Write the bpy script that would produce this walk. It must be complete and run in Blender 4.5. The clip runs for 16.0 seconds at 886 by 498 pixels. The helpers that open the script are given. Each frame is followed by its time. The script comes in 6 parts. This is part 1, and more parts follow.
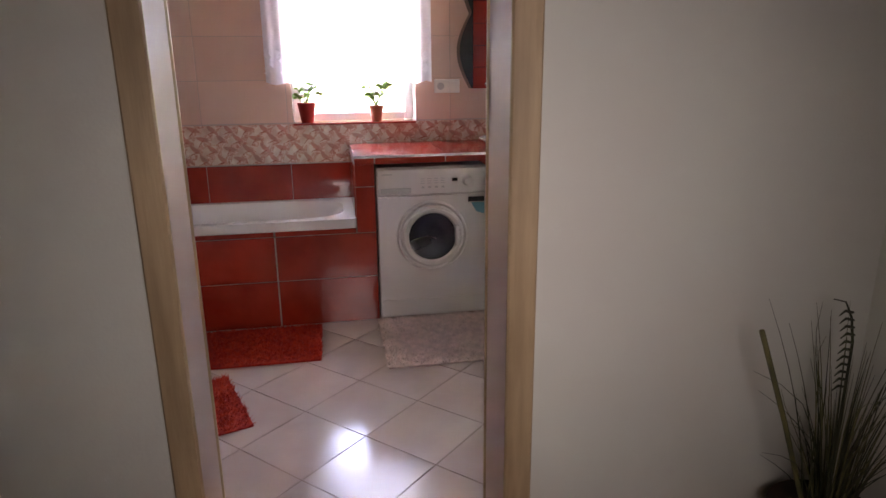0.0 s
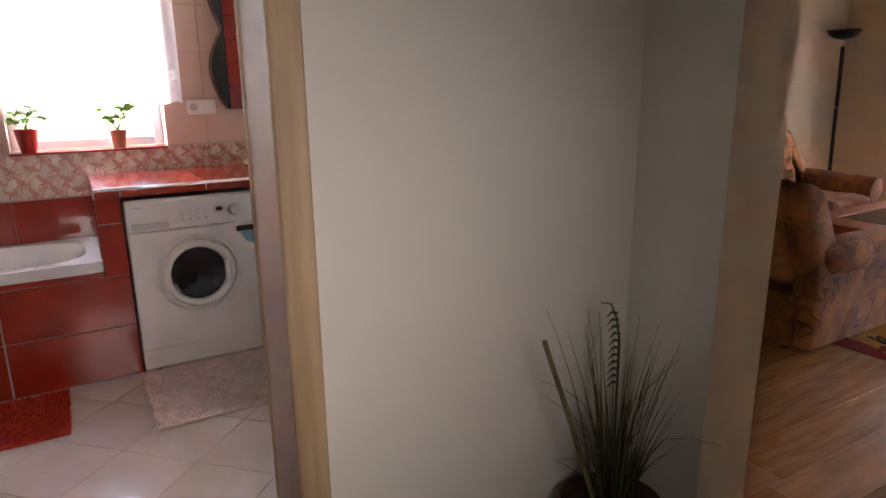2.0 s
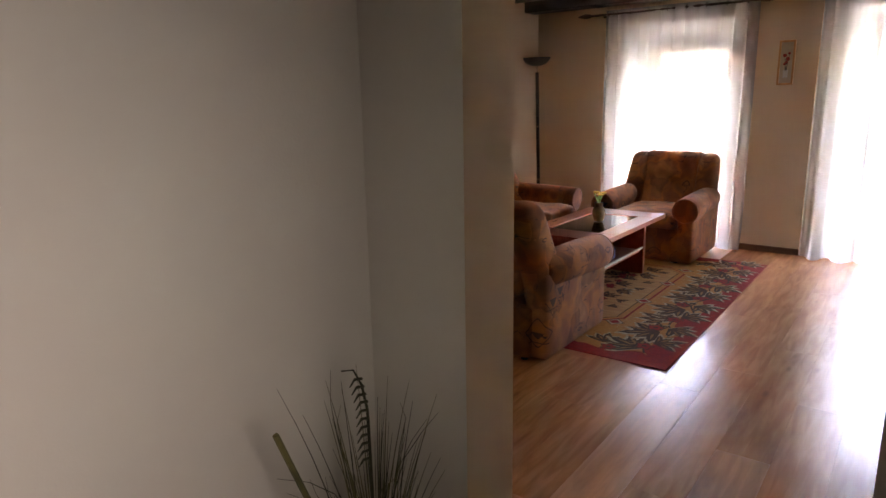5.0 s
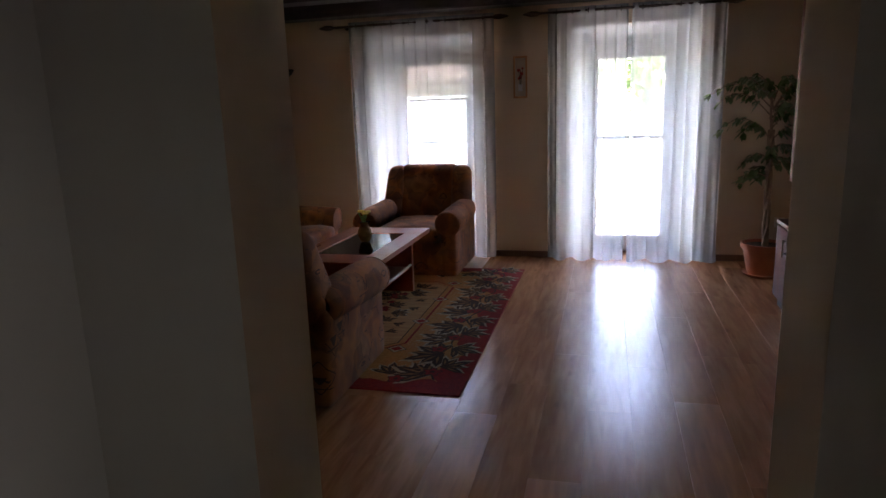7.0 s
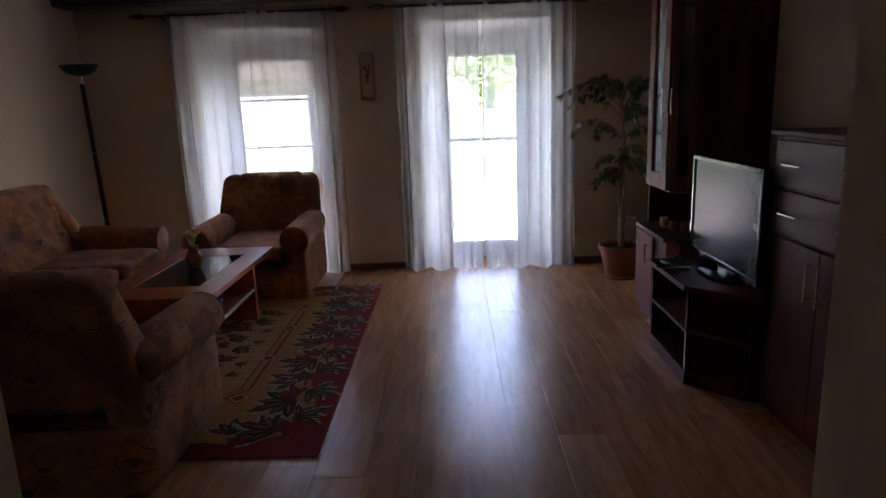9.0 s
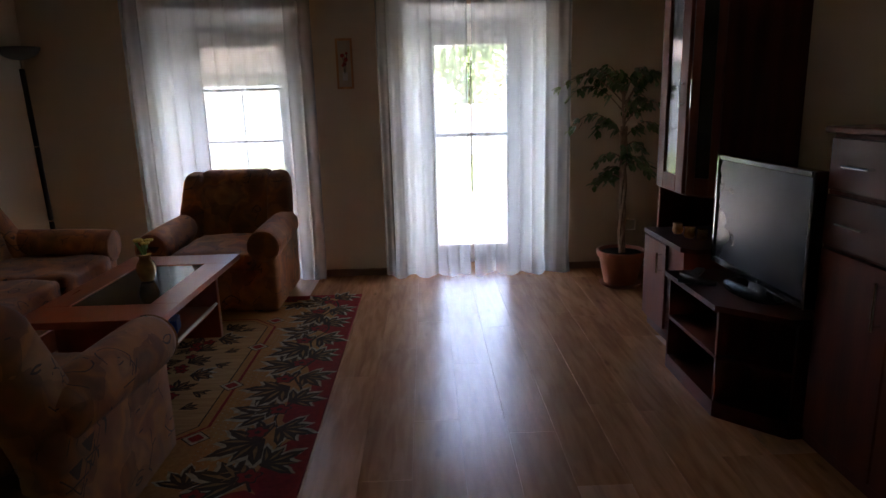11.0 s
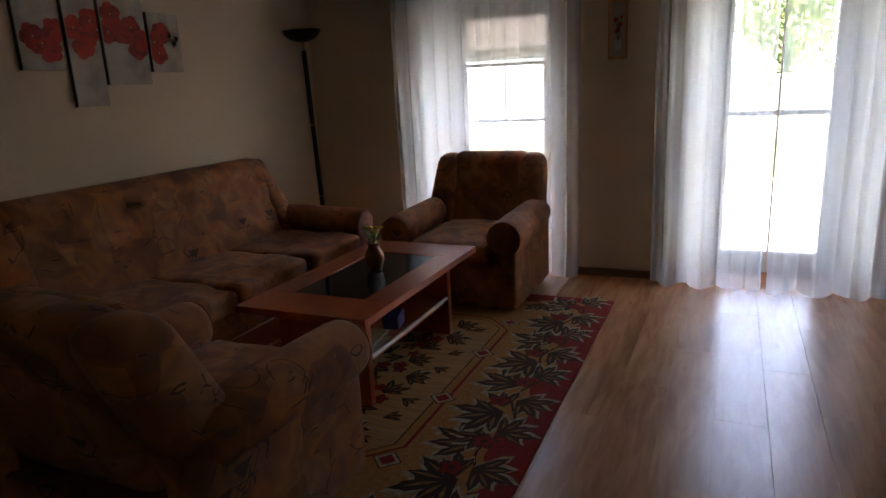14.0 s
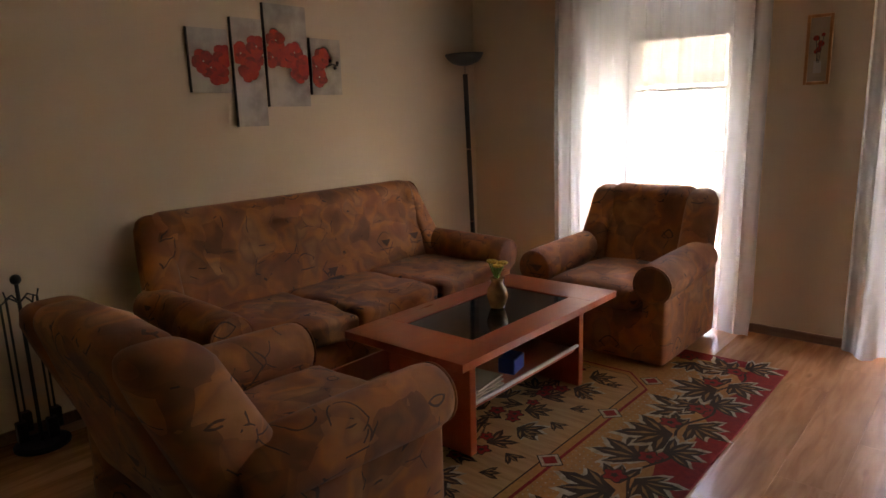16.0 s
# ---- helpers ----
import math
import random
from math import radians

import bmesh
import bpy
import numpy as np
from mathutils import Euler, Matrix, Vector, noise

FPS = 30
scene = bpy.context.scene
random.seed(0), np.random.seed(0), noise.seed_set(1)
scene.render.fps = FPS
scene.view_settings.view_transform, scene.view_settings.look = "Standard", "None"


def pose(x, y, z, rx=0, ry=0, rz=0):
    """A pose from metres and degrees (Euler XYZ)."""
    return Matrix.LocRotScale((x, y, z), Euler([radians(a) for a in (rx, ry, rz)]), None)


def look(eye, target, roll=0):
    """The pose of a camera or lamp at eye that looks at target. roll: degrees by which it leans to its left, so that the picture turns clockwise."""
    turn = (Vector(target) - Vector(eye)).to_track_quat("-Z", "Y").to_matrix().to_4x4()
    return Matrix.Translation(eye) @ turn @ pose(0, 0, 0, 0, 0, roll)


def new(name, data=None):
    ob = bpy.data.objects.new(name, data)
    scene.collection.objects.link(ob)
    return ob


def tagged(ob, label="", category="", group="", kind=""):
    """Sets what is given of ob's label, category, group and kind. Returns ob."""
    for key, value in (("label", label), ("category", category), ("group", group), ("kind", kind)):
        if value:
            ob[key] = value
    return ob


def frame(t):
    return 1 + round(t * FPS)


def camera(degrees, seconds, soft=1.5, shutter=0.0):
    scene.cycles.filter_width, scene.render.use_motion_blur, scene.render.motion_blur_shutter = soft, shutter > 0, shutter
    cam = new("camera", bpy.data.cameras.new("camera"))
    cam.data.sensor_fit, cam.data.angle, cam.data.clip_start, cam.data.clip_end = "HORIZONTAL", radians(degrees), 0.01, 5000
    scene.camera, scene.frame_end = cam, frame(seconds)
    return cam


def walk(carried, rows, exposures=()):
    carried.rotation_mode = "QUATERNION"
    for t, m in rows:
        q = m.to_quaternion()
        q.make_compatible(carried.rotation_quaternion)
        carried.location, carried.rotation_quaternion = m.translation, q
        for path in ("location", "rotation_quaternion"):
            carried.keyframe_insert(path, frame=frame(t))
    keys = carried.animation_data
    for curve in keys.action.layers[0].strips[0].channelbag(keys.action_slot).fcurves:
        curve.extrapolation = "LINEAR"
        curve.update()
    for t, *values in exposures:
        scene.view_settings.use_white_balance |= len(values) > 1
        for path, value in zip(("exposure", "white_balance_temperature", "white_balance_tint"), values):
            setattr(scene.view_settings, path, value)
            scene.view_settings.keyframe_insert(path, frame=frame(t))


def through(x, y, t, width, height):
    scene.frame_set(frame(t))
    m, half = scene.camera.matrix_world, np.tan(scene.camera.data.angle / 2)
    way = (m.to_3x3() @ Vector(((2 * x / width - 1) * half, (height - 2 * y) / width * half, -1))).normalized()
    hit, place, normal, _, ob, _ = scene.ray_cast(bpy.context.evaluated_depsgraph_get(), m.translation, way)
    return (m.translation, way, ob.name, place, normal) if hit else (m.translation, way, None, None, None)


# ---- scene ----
cam = camera(69.0, 16.0)
PATH = [
    (0, (0.236, 0.345, 1.358), (0.568, 2.241, 0.816), -0.6),
    (0.5, (0.255, 0.402, 1.355), (0.738, 2.27, 0.83), -0.7),
    (1, (0.281, 0.439, 1.356), (0.928, 2.262, 0.85), -0.9),
    (1.5, (0.28, 0.455, 1.363), (1.091, 2.215, 0.868), -0.8),
    (2, (0.276, 0.466, 1.363), (1.249, 2.141, 0.864), -0.7),
    (2.5, (0.291, 0.479, 1.358), (1.377, 2.084, 0.865), -1.1),
    (3, (0.3, 0.499, 1.331), (1.501, 2.032, 0.874), -1.3),
    (3.2, (0.319, 0.512, 1.349), (1.559, 2.012, 0.889), -1.5),
    (5.5, (0.588, 0.739, 1.371), (2.252, 1.758, 0.93), -1.2),
    (6, (0.675, 0.83, 1.366), (2.442, 1.653, 0.921), -1.7),
    (6.5, (0.739, 0.906, 1.356), (2.59, 1.528, 0.923), -2.3),
    (7, (0.83, 0.933, 1.347), (2.725, 1.421, 0.934), -1.9),
    (7.5, (0.949, 0.944, 1.364), (2.868, 1.323, 0.946), -2.3),
    (8, (1.1, 0.958, 1.357), (3.034, 1.25, 0.936), -3.6),
    (8.5, (1.195, 0.975, 1.36), (3.143, 1.174, 0.952), -2.2),
    (9, (1.295, 1.016, 1.368), (3.248, 1.055, 0.936), -2.1),
    (9.2, (1.34, 1.051, 1.364), (3.292, 1.031, 0.932), -2.1),
    (11.3, (1.787, 1.109, 1.346), (3.735, 1.067, 0.898), -1.5),
    (11.5, (1.81, 1.088, 1.349), (3.757, 1.093, 0.893), -1.8),
    (12, (1.925, 1.097, 1.325), (3.867, 1.222, 0.864), -1.0),
    (12.5, (2.057, 1.072, 1.354), (3.978, 1.362, 0.88), -1.7),
    (13, (2.216, 1.093, 1.328), (4.111, 1.557, 0.891), -2.8),
    (13.5, (2.282, 1.09, 1.31), (4.127, 1.718, 0.861), -3.1),
    (14, (2.362, 1.0, 1.344), (4.128, 1.799, 0.853), -2.8),
    (14.5, (2.434, 0.891, 1.347), (4.146, 1.818, 0.891), -2.4),
    (15, (2.507, 0.834, 1.358), (4.145, 1.887, 0.901), -2.0),
    (15.5, (2.607, 0.85, 1.345), (4.178, 2.011, 0.916), -2.2),
    (16, (2.71, 0.876, 1.347), (4.185, 2.165, 0.944), -1.8),
]
# exposure in stops along the walk
EXPOSURES = [(0, 2.95, 7900, 32), (1.5, 3.1, 8000, 31), (3.2, 3.45, 8700, 32), (5.5, 2.9, 8900, 33), (7.0, 1.55, 7500, 28), (9.0, 1.15, 7300, 25), (11.5, 1.15, 7700, 24),
             (13.0, 1.18, 7700, 23), (14.5, 1.3, 8600, 25), (16.0, 2.32, 9700, 30)]
BASE = 3.2
walk(cam, [(t, look(eye, target, roll)) for t, eye, target, roll in PATH],
     [(t, BASE + e, k, tint) for t, e, k, tint in EXPOSURES])

# ---- light ----
SUN_EL, SUN_AZ = radians(52), radians(180)
world = bpy.data.worlds.new("world")
scene.world = world
world.use_nodes = True
wn = world.node_tree
sky = wn.nodes.new("ShaderNodeTexSky")
sky.sky_type, sky.sun_disc, sky.sun_elevation, sky.sun_rotation = "NISHITA", False, SUN_EL, SUN_AZ
wn.links.new(sky.outputs[0], wn.nodes["Background"].inputs[0])
wn.nodes["Background"].inputs[1].default_value = 0.15
sun = new("sun", bpy.data.lights.new("sun", "SUN"))
sun.data.energy, sun.data.angle, sun.data.color = 3.0, radians(0.5), (1.0, 0.95, 0.87)
sun.matrix_world = look((3, -20, 20 * math.tan(SUN_EL)), (3, 0, 0))


def area_lamp(name, eye, target, w, h, watts, color=(0.9, 0.95, 1.0), spread=180):
    """A rectangular area lamp, for sky light in a window's opening and for added fill."""
    lamp = new(name, bpy.data.lights.new(name, "AREA"))
    lamp.data.shape, lamp.data.size, lamp.data.size_y = "RECTANGLE", w, h
    lamp.data.energy, lamp.data.color, lamp.data.spread = watts, color, radians(spread)
    lamp.matrix_world = look(eye, target)
    return lamp


area_lamp("sky_in_bath_window", (0.41, 4.60, 1.60), (0.41, 3.0, 1.3), 0.62, 1.0, 0.15)


# Added hall fill with no visible source, narrowed to a pool on the wall.
area_lamp("hall_fill_light", (0.50, -0.105, 1.10), (0.54, 1.0, 0.92), 0.62, 0.9, 0.055, spread=74)


# ---- materials ----
def mat(name, color, rough=0.6, color2=None, scale=8.0, bump=0.0, bump_scale=60.0, metal=0.0, stretch=(1, 1, 1), spec=0.5,
        coat=0.0, contrast=(0.35, 0.65), detail=4.0, per_object=0.0, sheen=0.0, rough_var=0.08):
    m = bpy.data.materials.new(name)
    m.use_nodes = True
    nt = m.node_tree
    b = nt.nodes["Principled BSDF"]
    L = nt.links.new
    b.inputs["Metallic"].default_value = metal
    b.inputs["Specular IOR Level"].default_value = spec
    b.inputs["Coat Weight"].default_value = coat
    b.inputs["Sheen Weight"].default_value = sheen
    co = nt.nodes.new("ShaderNodeTexCoord")
    mp = nt.nodes.new("ShaderNodeMapping")
    mp.inputs["Scale"].default_value = stretch
    L(co.outputs["Object"], mp.inputs["Vector"])
    vec = mp.outputs[0]
    rnd = None
    if per_object:
        oi = nt.nodes.new("ShaderNodeObjectInfo")
        rnd = oi.outputs["Random"]
        mul = nt.nodes.new("ShaderNodeVectorMath")
        mul.operation = "ADD"
        comb = nt.nodes.new("ShaderNodeCombineXYZ")
        mm = nt.nodes.new("ShaderNodeMath")
        mm.operation = "MULTIPLY"
        mm.inputs[1].default_value = 37.0
        L(rnd, mm.inputs[0])
        L(mm.outputs[0], comb.inputs[0])
        L(mm.outputs[0], comb.inputs[2])
        L(vec, mul.inputs[0])
        L(comb.outputs[0], mul.inputs[1])
        vec = mul.outputs[0]
    n1 = nt.nodes.new("ShaderNodeTexNoise")
    n1.inputs["Scale"].default_value, n1.inputs["Detail"].default_value = scale, detail
    L(vec, n1.inputs["Vector"])
    ramp = nt.nodes.new("ShaderNodeValToRGB")
    c2 = color2 or tuple(c * 0.88 for c in color)
    ramp.color_ramp.elements[0].position, ramp.color_ramp.elements[1].position = contrast
    ramp.color_ramp.elements[0].color, ramp.color_ramp.elements[1].color = (*c2, 1), (*color, 1)
    L(n1.outputs["Fac"], ramp.inputs["Fac"])
    out = ramp.outputs["Color"]
    if per_object:
        hsv = nt.nodes.new("ShaderNodeHueSaturation")
        mr = nt.nodes.new("ShaderNodeMapRange")
        mr.inputs["To Min"].default_value, mr.inputs["To Max"].default_value = 1 - per_object, 1 + per_object
        L(rnd, mr.inputs["Value"])
        L(mr.outputs[0], hsv.inputs["Value"])
        L(out, hsv.inputs["Color"])
        out = hsv.outputs["Color"]
    L(out, b.inputs["Base Color"])
    n2 = nt.nodes.new("ShaderNodeTexNoise")
    n2.inputs["Scale"].default_value, n2.inputs["Detail"].default_value = bump_scale, 3.0
    L(vec, n2.inputs["Vector"])
    rr = nt.nodes.new("ShaderNodeMapRange")
    rr.inputs["To Min"].default_value, rr.inputs["To Max"].default_value = max(0.02, rough - rough_var), min(1, rough + rough_var)
    L(n1.outputs["Fac"], rr.inputs["Value"])
    L(rr.outputs[0], b.inputs["Roughness"])
    if bump:
        bp = nt.nodes.new("ShaderNodeBump")
        bp.inputs["Strength"].default_value, bp.inputs["Distance"].default_value = bump, 0.004
        L(n2.outputs["Fac"], bp.inputs["Height"])
        L(bp.outputs[0], b.inputs["Normal"])
    return m


def wood(name, dark, light, rough=0.35, axis=0, scale=1.0, per_object=0.0, coat=0.0, spec=0.5, bump=0.15, rough_var=0.05):
    """Grain that runs along an axis: streaks, and a few knots."""
    st = [9.0 * scale] * 3
    st[axis] = 0.9 * scale
    return mat(name, light, rough, dark, 2.2, bump, 18, stretch=tuple(st), detail=8, contrast=(0.3, 0.7), per_object=per_object, coat=coat, spec=spec, rough_var=rough_var)


def glass(name, color=(1, 1, 1), rough=0.02):
    m = bpy.data.materials.new(name)
    m.use_nodes = True
    b = m.node_tree.nodes["Principled BSDF"]
    b.inputs["Base Color"].default_value = (*color, 1)
    b.inputs["Transmission Weight"].default_value = 1.0
    b.inputs["Roughness"].default_value = rough
    b.inputs["IOR"].default_value = 1.1
    return m


def sheer(name, color, open_part, weave=220.0, through=0.75):
    """Thin cloth that lets light through between its threads."""
    m = bpy.data.materials.new(name)
    m.use_nodes = True
    nt = m.node_tree
    nt.nodes.remove(nt.nodes["Principled BSDF"])
    L = nt.links.new
    out = nt.nodes["Material Output"]
    tr, df, tl = (nt.nodes.new("ShaderNodeBsdf" + k) for k in ("Transparent", "Diffuse", "Translucent"))
    m1, m2 = nt.nodes.new("ShaderNodeMixShader"), nt.nodes.new("ShaderNodeMixShader")
    df.inputs[0].default_value = tl.inputs[0].default_value = (*color, 1)
    m1.inputs[0].default_value = through
    L(df.outputs[0], m1.inputs[1]), L(tl.outputs[0], m1.inputs[2])
    co, ns, mr = nt.nodes.new("ShaderNodeTexCoord"), nt.nodes.new("ShaderNodeTexNoise"), nt.nodes.new("ShaderNodeMapRange")
    mp = nt.nodes.new("ShaderNodeMapping")
    mp.inputs["Scale"].default_value = (1, 1, 0.05)
    L(co.outputs["Object"], mp.inputs[0]), L(mp.outputs[0], ns.inputs["Vector"])
    ns.inputs["Scale"].default_value = weave
    mr.inputs["To Min"].default_value, mr.inputs["To Max"].default_value = 1 - open_part - 0.03, 1 - open_part + 0.03
    mr.clamp = True
    broad = nt.nodes.new("ShaderNodeTexNoise")
    broad.inputs["Scale"].default_value, broad.inputs["Detail"].default_value = weave * 0.07, 2.5
    L(mp.outputs[0], broad.inputs["Vector"])
    blend = nt.nodes.new("ShaderNodeMixRGB")
    blend.inputs[0].default_value = 0.85
    L(ns.outputs["Fac"], blend.inputs[1]), L(broad.outputs["Fac"], blend.inputs[2])
    mr.inputs["From Min"].default_value, mr.inputs["From Max"].default_value = 0.3, 0.7
    L(blend.outputs[0], mr.inputs["Value"]), L(mr.outputs[0], m2.inputs[0])
    L(tr.outputs[0], m2.inputs[1]), L(m1.outputs[0], m2.inputs[2])
    L(m2.outputs[0], out.inputs[0])
    return m


def upholstery():
    """Brown velour, patchy in tan and rust, with thin dark arcs and lines."""
    m = bpy.data.materials.new("velour")
    m.use_nodes = True
    nt = m.node_tree
    b = nt.nodes["Principled BSDF"]
    L = nt.links.new
    N = nt.nodes.new
    co = N("ShaderNodeTexCoord")
    warp = N("ShaderNodeTexNoise")
    warp.inputs["Scale"].default_value = 3.5
    L(co.outputs["Object"], warp.inputs["Vector"])
    add = N("ShaderNodeMixRGB")
    add.blend_type = "LINEAR_LIGHT"
    add.inputs[0].default_value = 0.10
    L(co.outputs["Object"], add.inputs[1]), L(warp.outputs["Color"], add.inputs[2])
    patch = N("ShaderNodeTexNoise")
    patch.inputs["Scale"].default_value, patch.inputs["Detail"].default_value = 5.5, 1.5
    L(add.outputs[0], patch.inputs["Vector"])
    ramp = N("ShaderNodeValToRGB")
    cr = ramp.color_ramp
    cr.elements[0].position, cr.elements[0].color = 0.30, (0.20, 0.066, 0.023, 1)
    cr.elements[1].position, cr.elements[1].color = 0.70, (0.36, 0.142, 0.050, 1)
    for p, c in ((0.42, (0.25, 0.084, 0.028, 1)), (0.49, (0.36, 0.118, 0.028, 1)), (0.55, (0.32, 0.112, 0.034, 1)), (0.58, (0.25, 0.095, 0.036, 1))):
        cr.elements.new(p).color = c
    L(patch.outputs["Fac"], ramp.inputs["Fac"])
    # soft cloudiness
    cloud = N("ShaderNodeTexNoise")
    cloud.inputs["Scale"].default_value, cloud.inputs["Detail"].default_value = 14, 5
    L(co.outputs["Object"], cloud.inputs["Vector"])
    mixc = N("ShaderNodeMixRGB")
    mixc.blend_type = "OVERLAY"
    mixc.inputs[0].default_value = 0.28
    L(ramp.outputs[0], mixc.inputs[1]), L(cloud.outputs["Fac"], mixc.inputs[2])
    def math_node(op, a, c, clamp=False):
        n = N("ShaderNodeMath")
        n.operation, n.use_clamp = op, clamp
        for k, v in enumerate((a, c)):
            if isinstance(v, (int, float)):
                n.inputs[k].default_value = v
            else:
                L(v, n.inputs[k])
        return n.outputs[0]

    # printed blocks, lighter and darker, with thin broken outlines
    block = N("ShaderNodeTexVoronoi")
    block.distance = "CHEBYCHEV"
    block.inputs["Scale"].default_value = 6.5
    L(add.outputs[0], block.inputs["Vector"])
    tone = N("ShaderNodeSeparateColor")
    L(block.outputs["Color"], tone.inputs[0])
    lift = N("ShaderNodeMapRange")
    lift.inputs["To Min"].default_value, lift.inputs["To Max"].default_value = 0.68, 1.20
    L(tone.outputs[0], lift.inputs["Value"])
    blocks = N("ShaderNodeHueSaturation")
    L(lift.outputs[0], blocks.inputs["Value"]), L(mixc.outputs[0], blocks.inputs["Color"])
    edge = N("ShaderNodeTexVoronoi")
    edge.feature = "DISTANCE_TO_EDGE"
    edge.inputs["Scale"].default_value = 6.5
    L(add.outputs[0], edge.inputs["Vector"])
    gate = N("ShaderNodeTexNoise")
    gate.inputs["Scale"].default_value = 9.0
    L(co.outputs["Object"], gate.inputs["Vector"])
    lines = math_node("MULTIPLY", math_node("LESS_THAN", edge.outputs["Distance"], 0.013), math_node("GREATER_THAN", gate.outputs["Fac"], 0.58))
    # drop-shaped rings, each round a small dark wedge
    cell = N("ShaderNodeTexVoronoi")
    cell.inputs["Scale"].default_value, cell.inputs["Randomness"].default_value = 4.6, 0.8
    L(co.outputs["Object"], cell.inputs["Vector"])
    near = N("ShaderNodeVectorMath")
    near.operation = "SUBTRACT"
    size = N("ShaderNodeVectorMath")
    size.operation, size.inputs[3].default_value = "SCALE", 4.6
    L(co.outputs["Object"], size.inputs[0])
    place = N("ShaderNodeVectorMath")
    place.operation, place.inputs[3].default_value = "SCALE", 4.6
    L(cell.outputs["Position"], place.inputs[0])
    L(size.outputs[0], near.inputs[0]), L(place.outputs[0], near.inputs[1])
    xyz = N("ShaderNodeSeparateXYZ")
    L(near.outputs[0], xyz.inputs[0])
    flat_d = math_node("SQRT", math_node("ADD", math_node("MULTIPLY", xyz.outputs[0], xyz.outputs[0]), math_node("MULTIPLY", xyz.outputs[1], xyz.outputs[1])), 0.0)
    wedge = math_node("MULTIPLY", math_node("LESS_THAN", flat_d, math_node("MULTIPLY", math_node("ADD", xyz.outputs[2], 0.17), 0.70)), math_node("LESS_THAN", xyz.outputs[2], 0.09))
    drop = math_node("ADD", flat_d, math_node("MULTIPLY", math_node("ABSOLUTE", math_node("SUBTRACT", xyz.outputs[2], 0.08), 0.0), 0.72))
    ring = math_node("MULTIPLY", math_node("LESS_THAN", math_node("ABSOLUTE", math_node("SUBTRACT", drop, 0.33), 0.0), 0.012), math_node("GREATER_THAN", gate.outputs["Fac"], 0.46))
    # short straight dashes
    dash = math_node("MULTIPLY", math_node("LESS_THAN", math_node("ABSOLUTE", math_node("SUBTRACT", xyz.outputs[2], -0.17), 0.0), 0.012),
                     math_node("LESS_THAN", flat_d, 0.26))
    marks = math_node("MAXIMUM", math_node("MAXIMUM", lines, ring), math_node("MAXIMUM", wedge, dash))
    mf = math_node("MULTIPLY", marks, 0.85)
    fin = N("ShaderNodeMixRGB")
    fin.inputs[2].default_value = (0.045, 0.022, 0.016, 1)
    L(mf, fin.inputs[0]), L(blocks.outputs[0], fin.inputs[1])
    L(fin.outputs[0], b.inputs["Base Color"])
    b.inputs["Roughness"].default_value = 0.85
    b.inputs["Sheen Weight"].default_value = 0.06
    b.inputs["Sheen Roughness"].default_value = 0.4
    bp = N("ShaderNodeBump")
    bp.inputs["Strength"].default_value, bp.inputs["Distance"].default_value = 0.35, 0.006
    L(cloud.outputs["Fac"], bp.inputs["Height"])
    L(bp.outputs[0], b.inputs["Normal"])
    return m


def crumpled():
    """Glazed border in curled petals of cream, pink and red."""
    m = mat("border_tile", (0.62, 0.40, 0.33), 0.2, (0.55, 0.30, 0.24), 15, detail=1.0)
    nt = m.node_tree
    for n in nt.nodes:
        if n.bl_idname == "ShaderNodeTexNoise" and n.inputs["Scale"].default_value == 15:
            n.inputs["Distortion"].default_value = 2.2
        if n.bl_idname == "ShaderNodeValToRGB":
            cr = n.color_ramp
            cr.elements[0].position, cr.elements[0].color = 0.32, (0.66, 0.50, 0.40, 1)
            cr.elements[1].position, cr.elements[1].color = 0.70, (0.70, 0.54, 0.44, 1)
            for p, c in ((0.42, (0.46, 0.16, 0.11, 1)), (0.45, (0.70, 0.52, 0.43, 1)), (0.52, (0.58, 0.32, 0.25, 1)), (0.57, (0.44, 0.15, 0.10, 1)), (0.60, (0.66, 0.46, 0.37, 1))):
                cr.elements.new(p).color = c
    return m


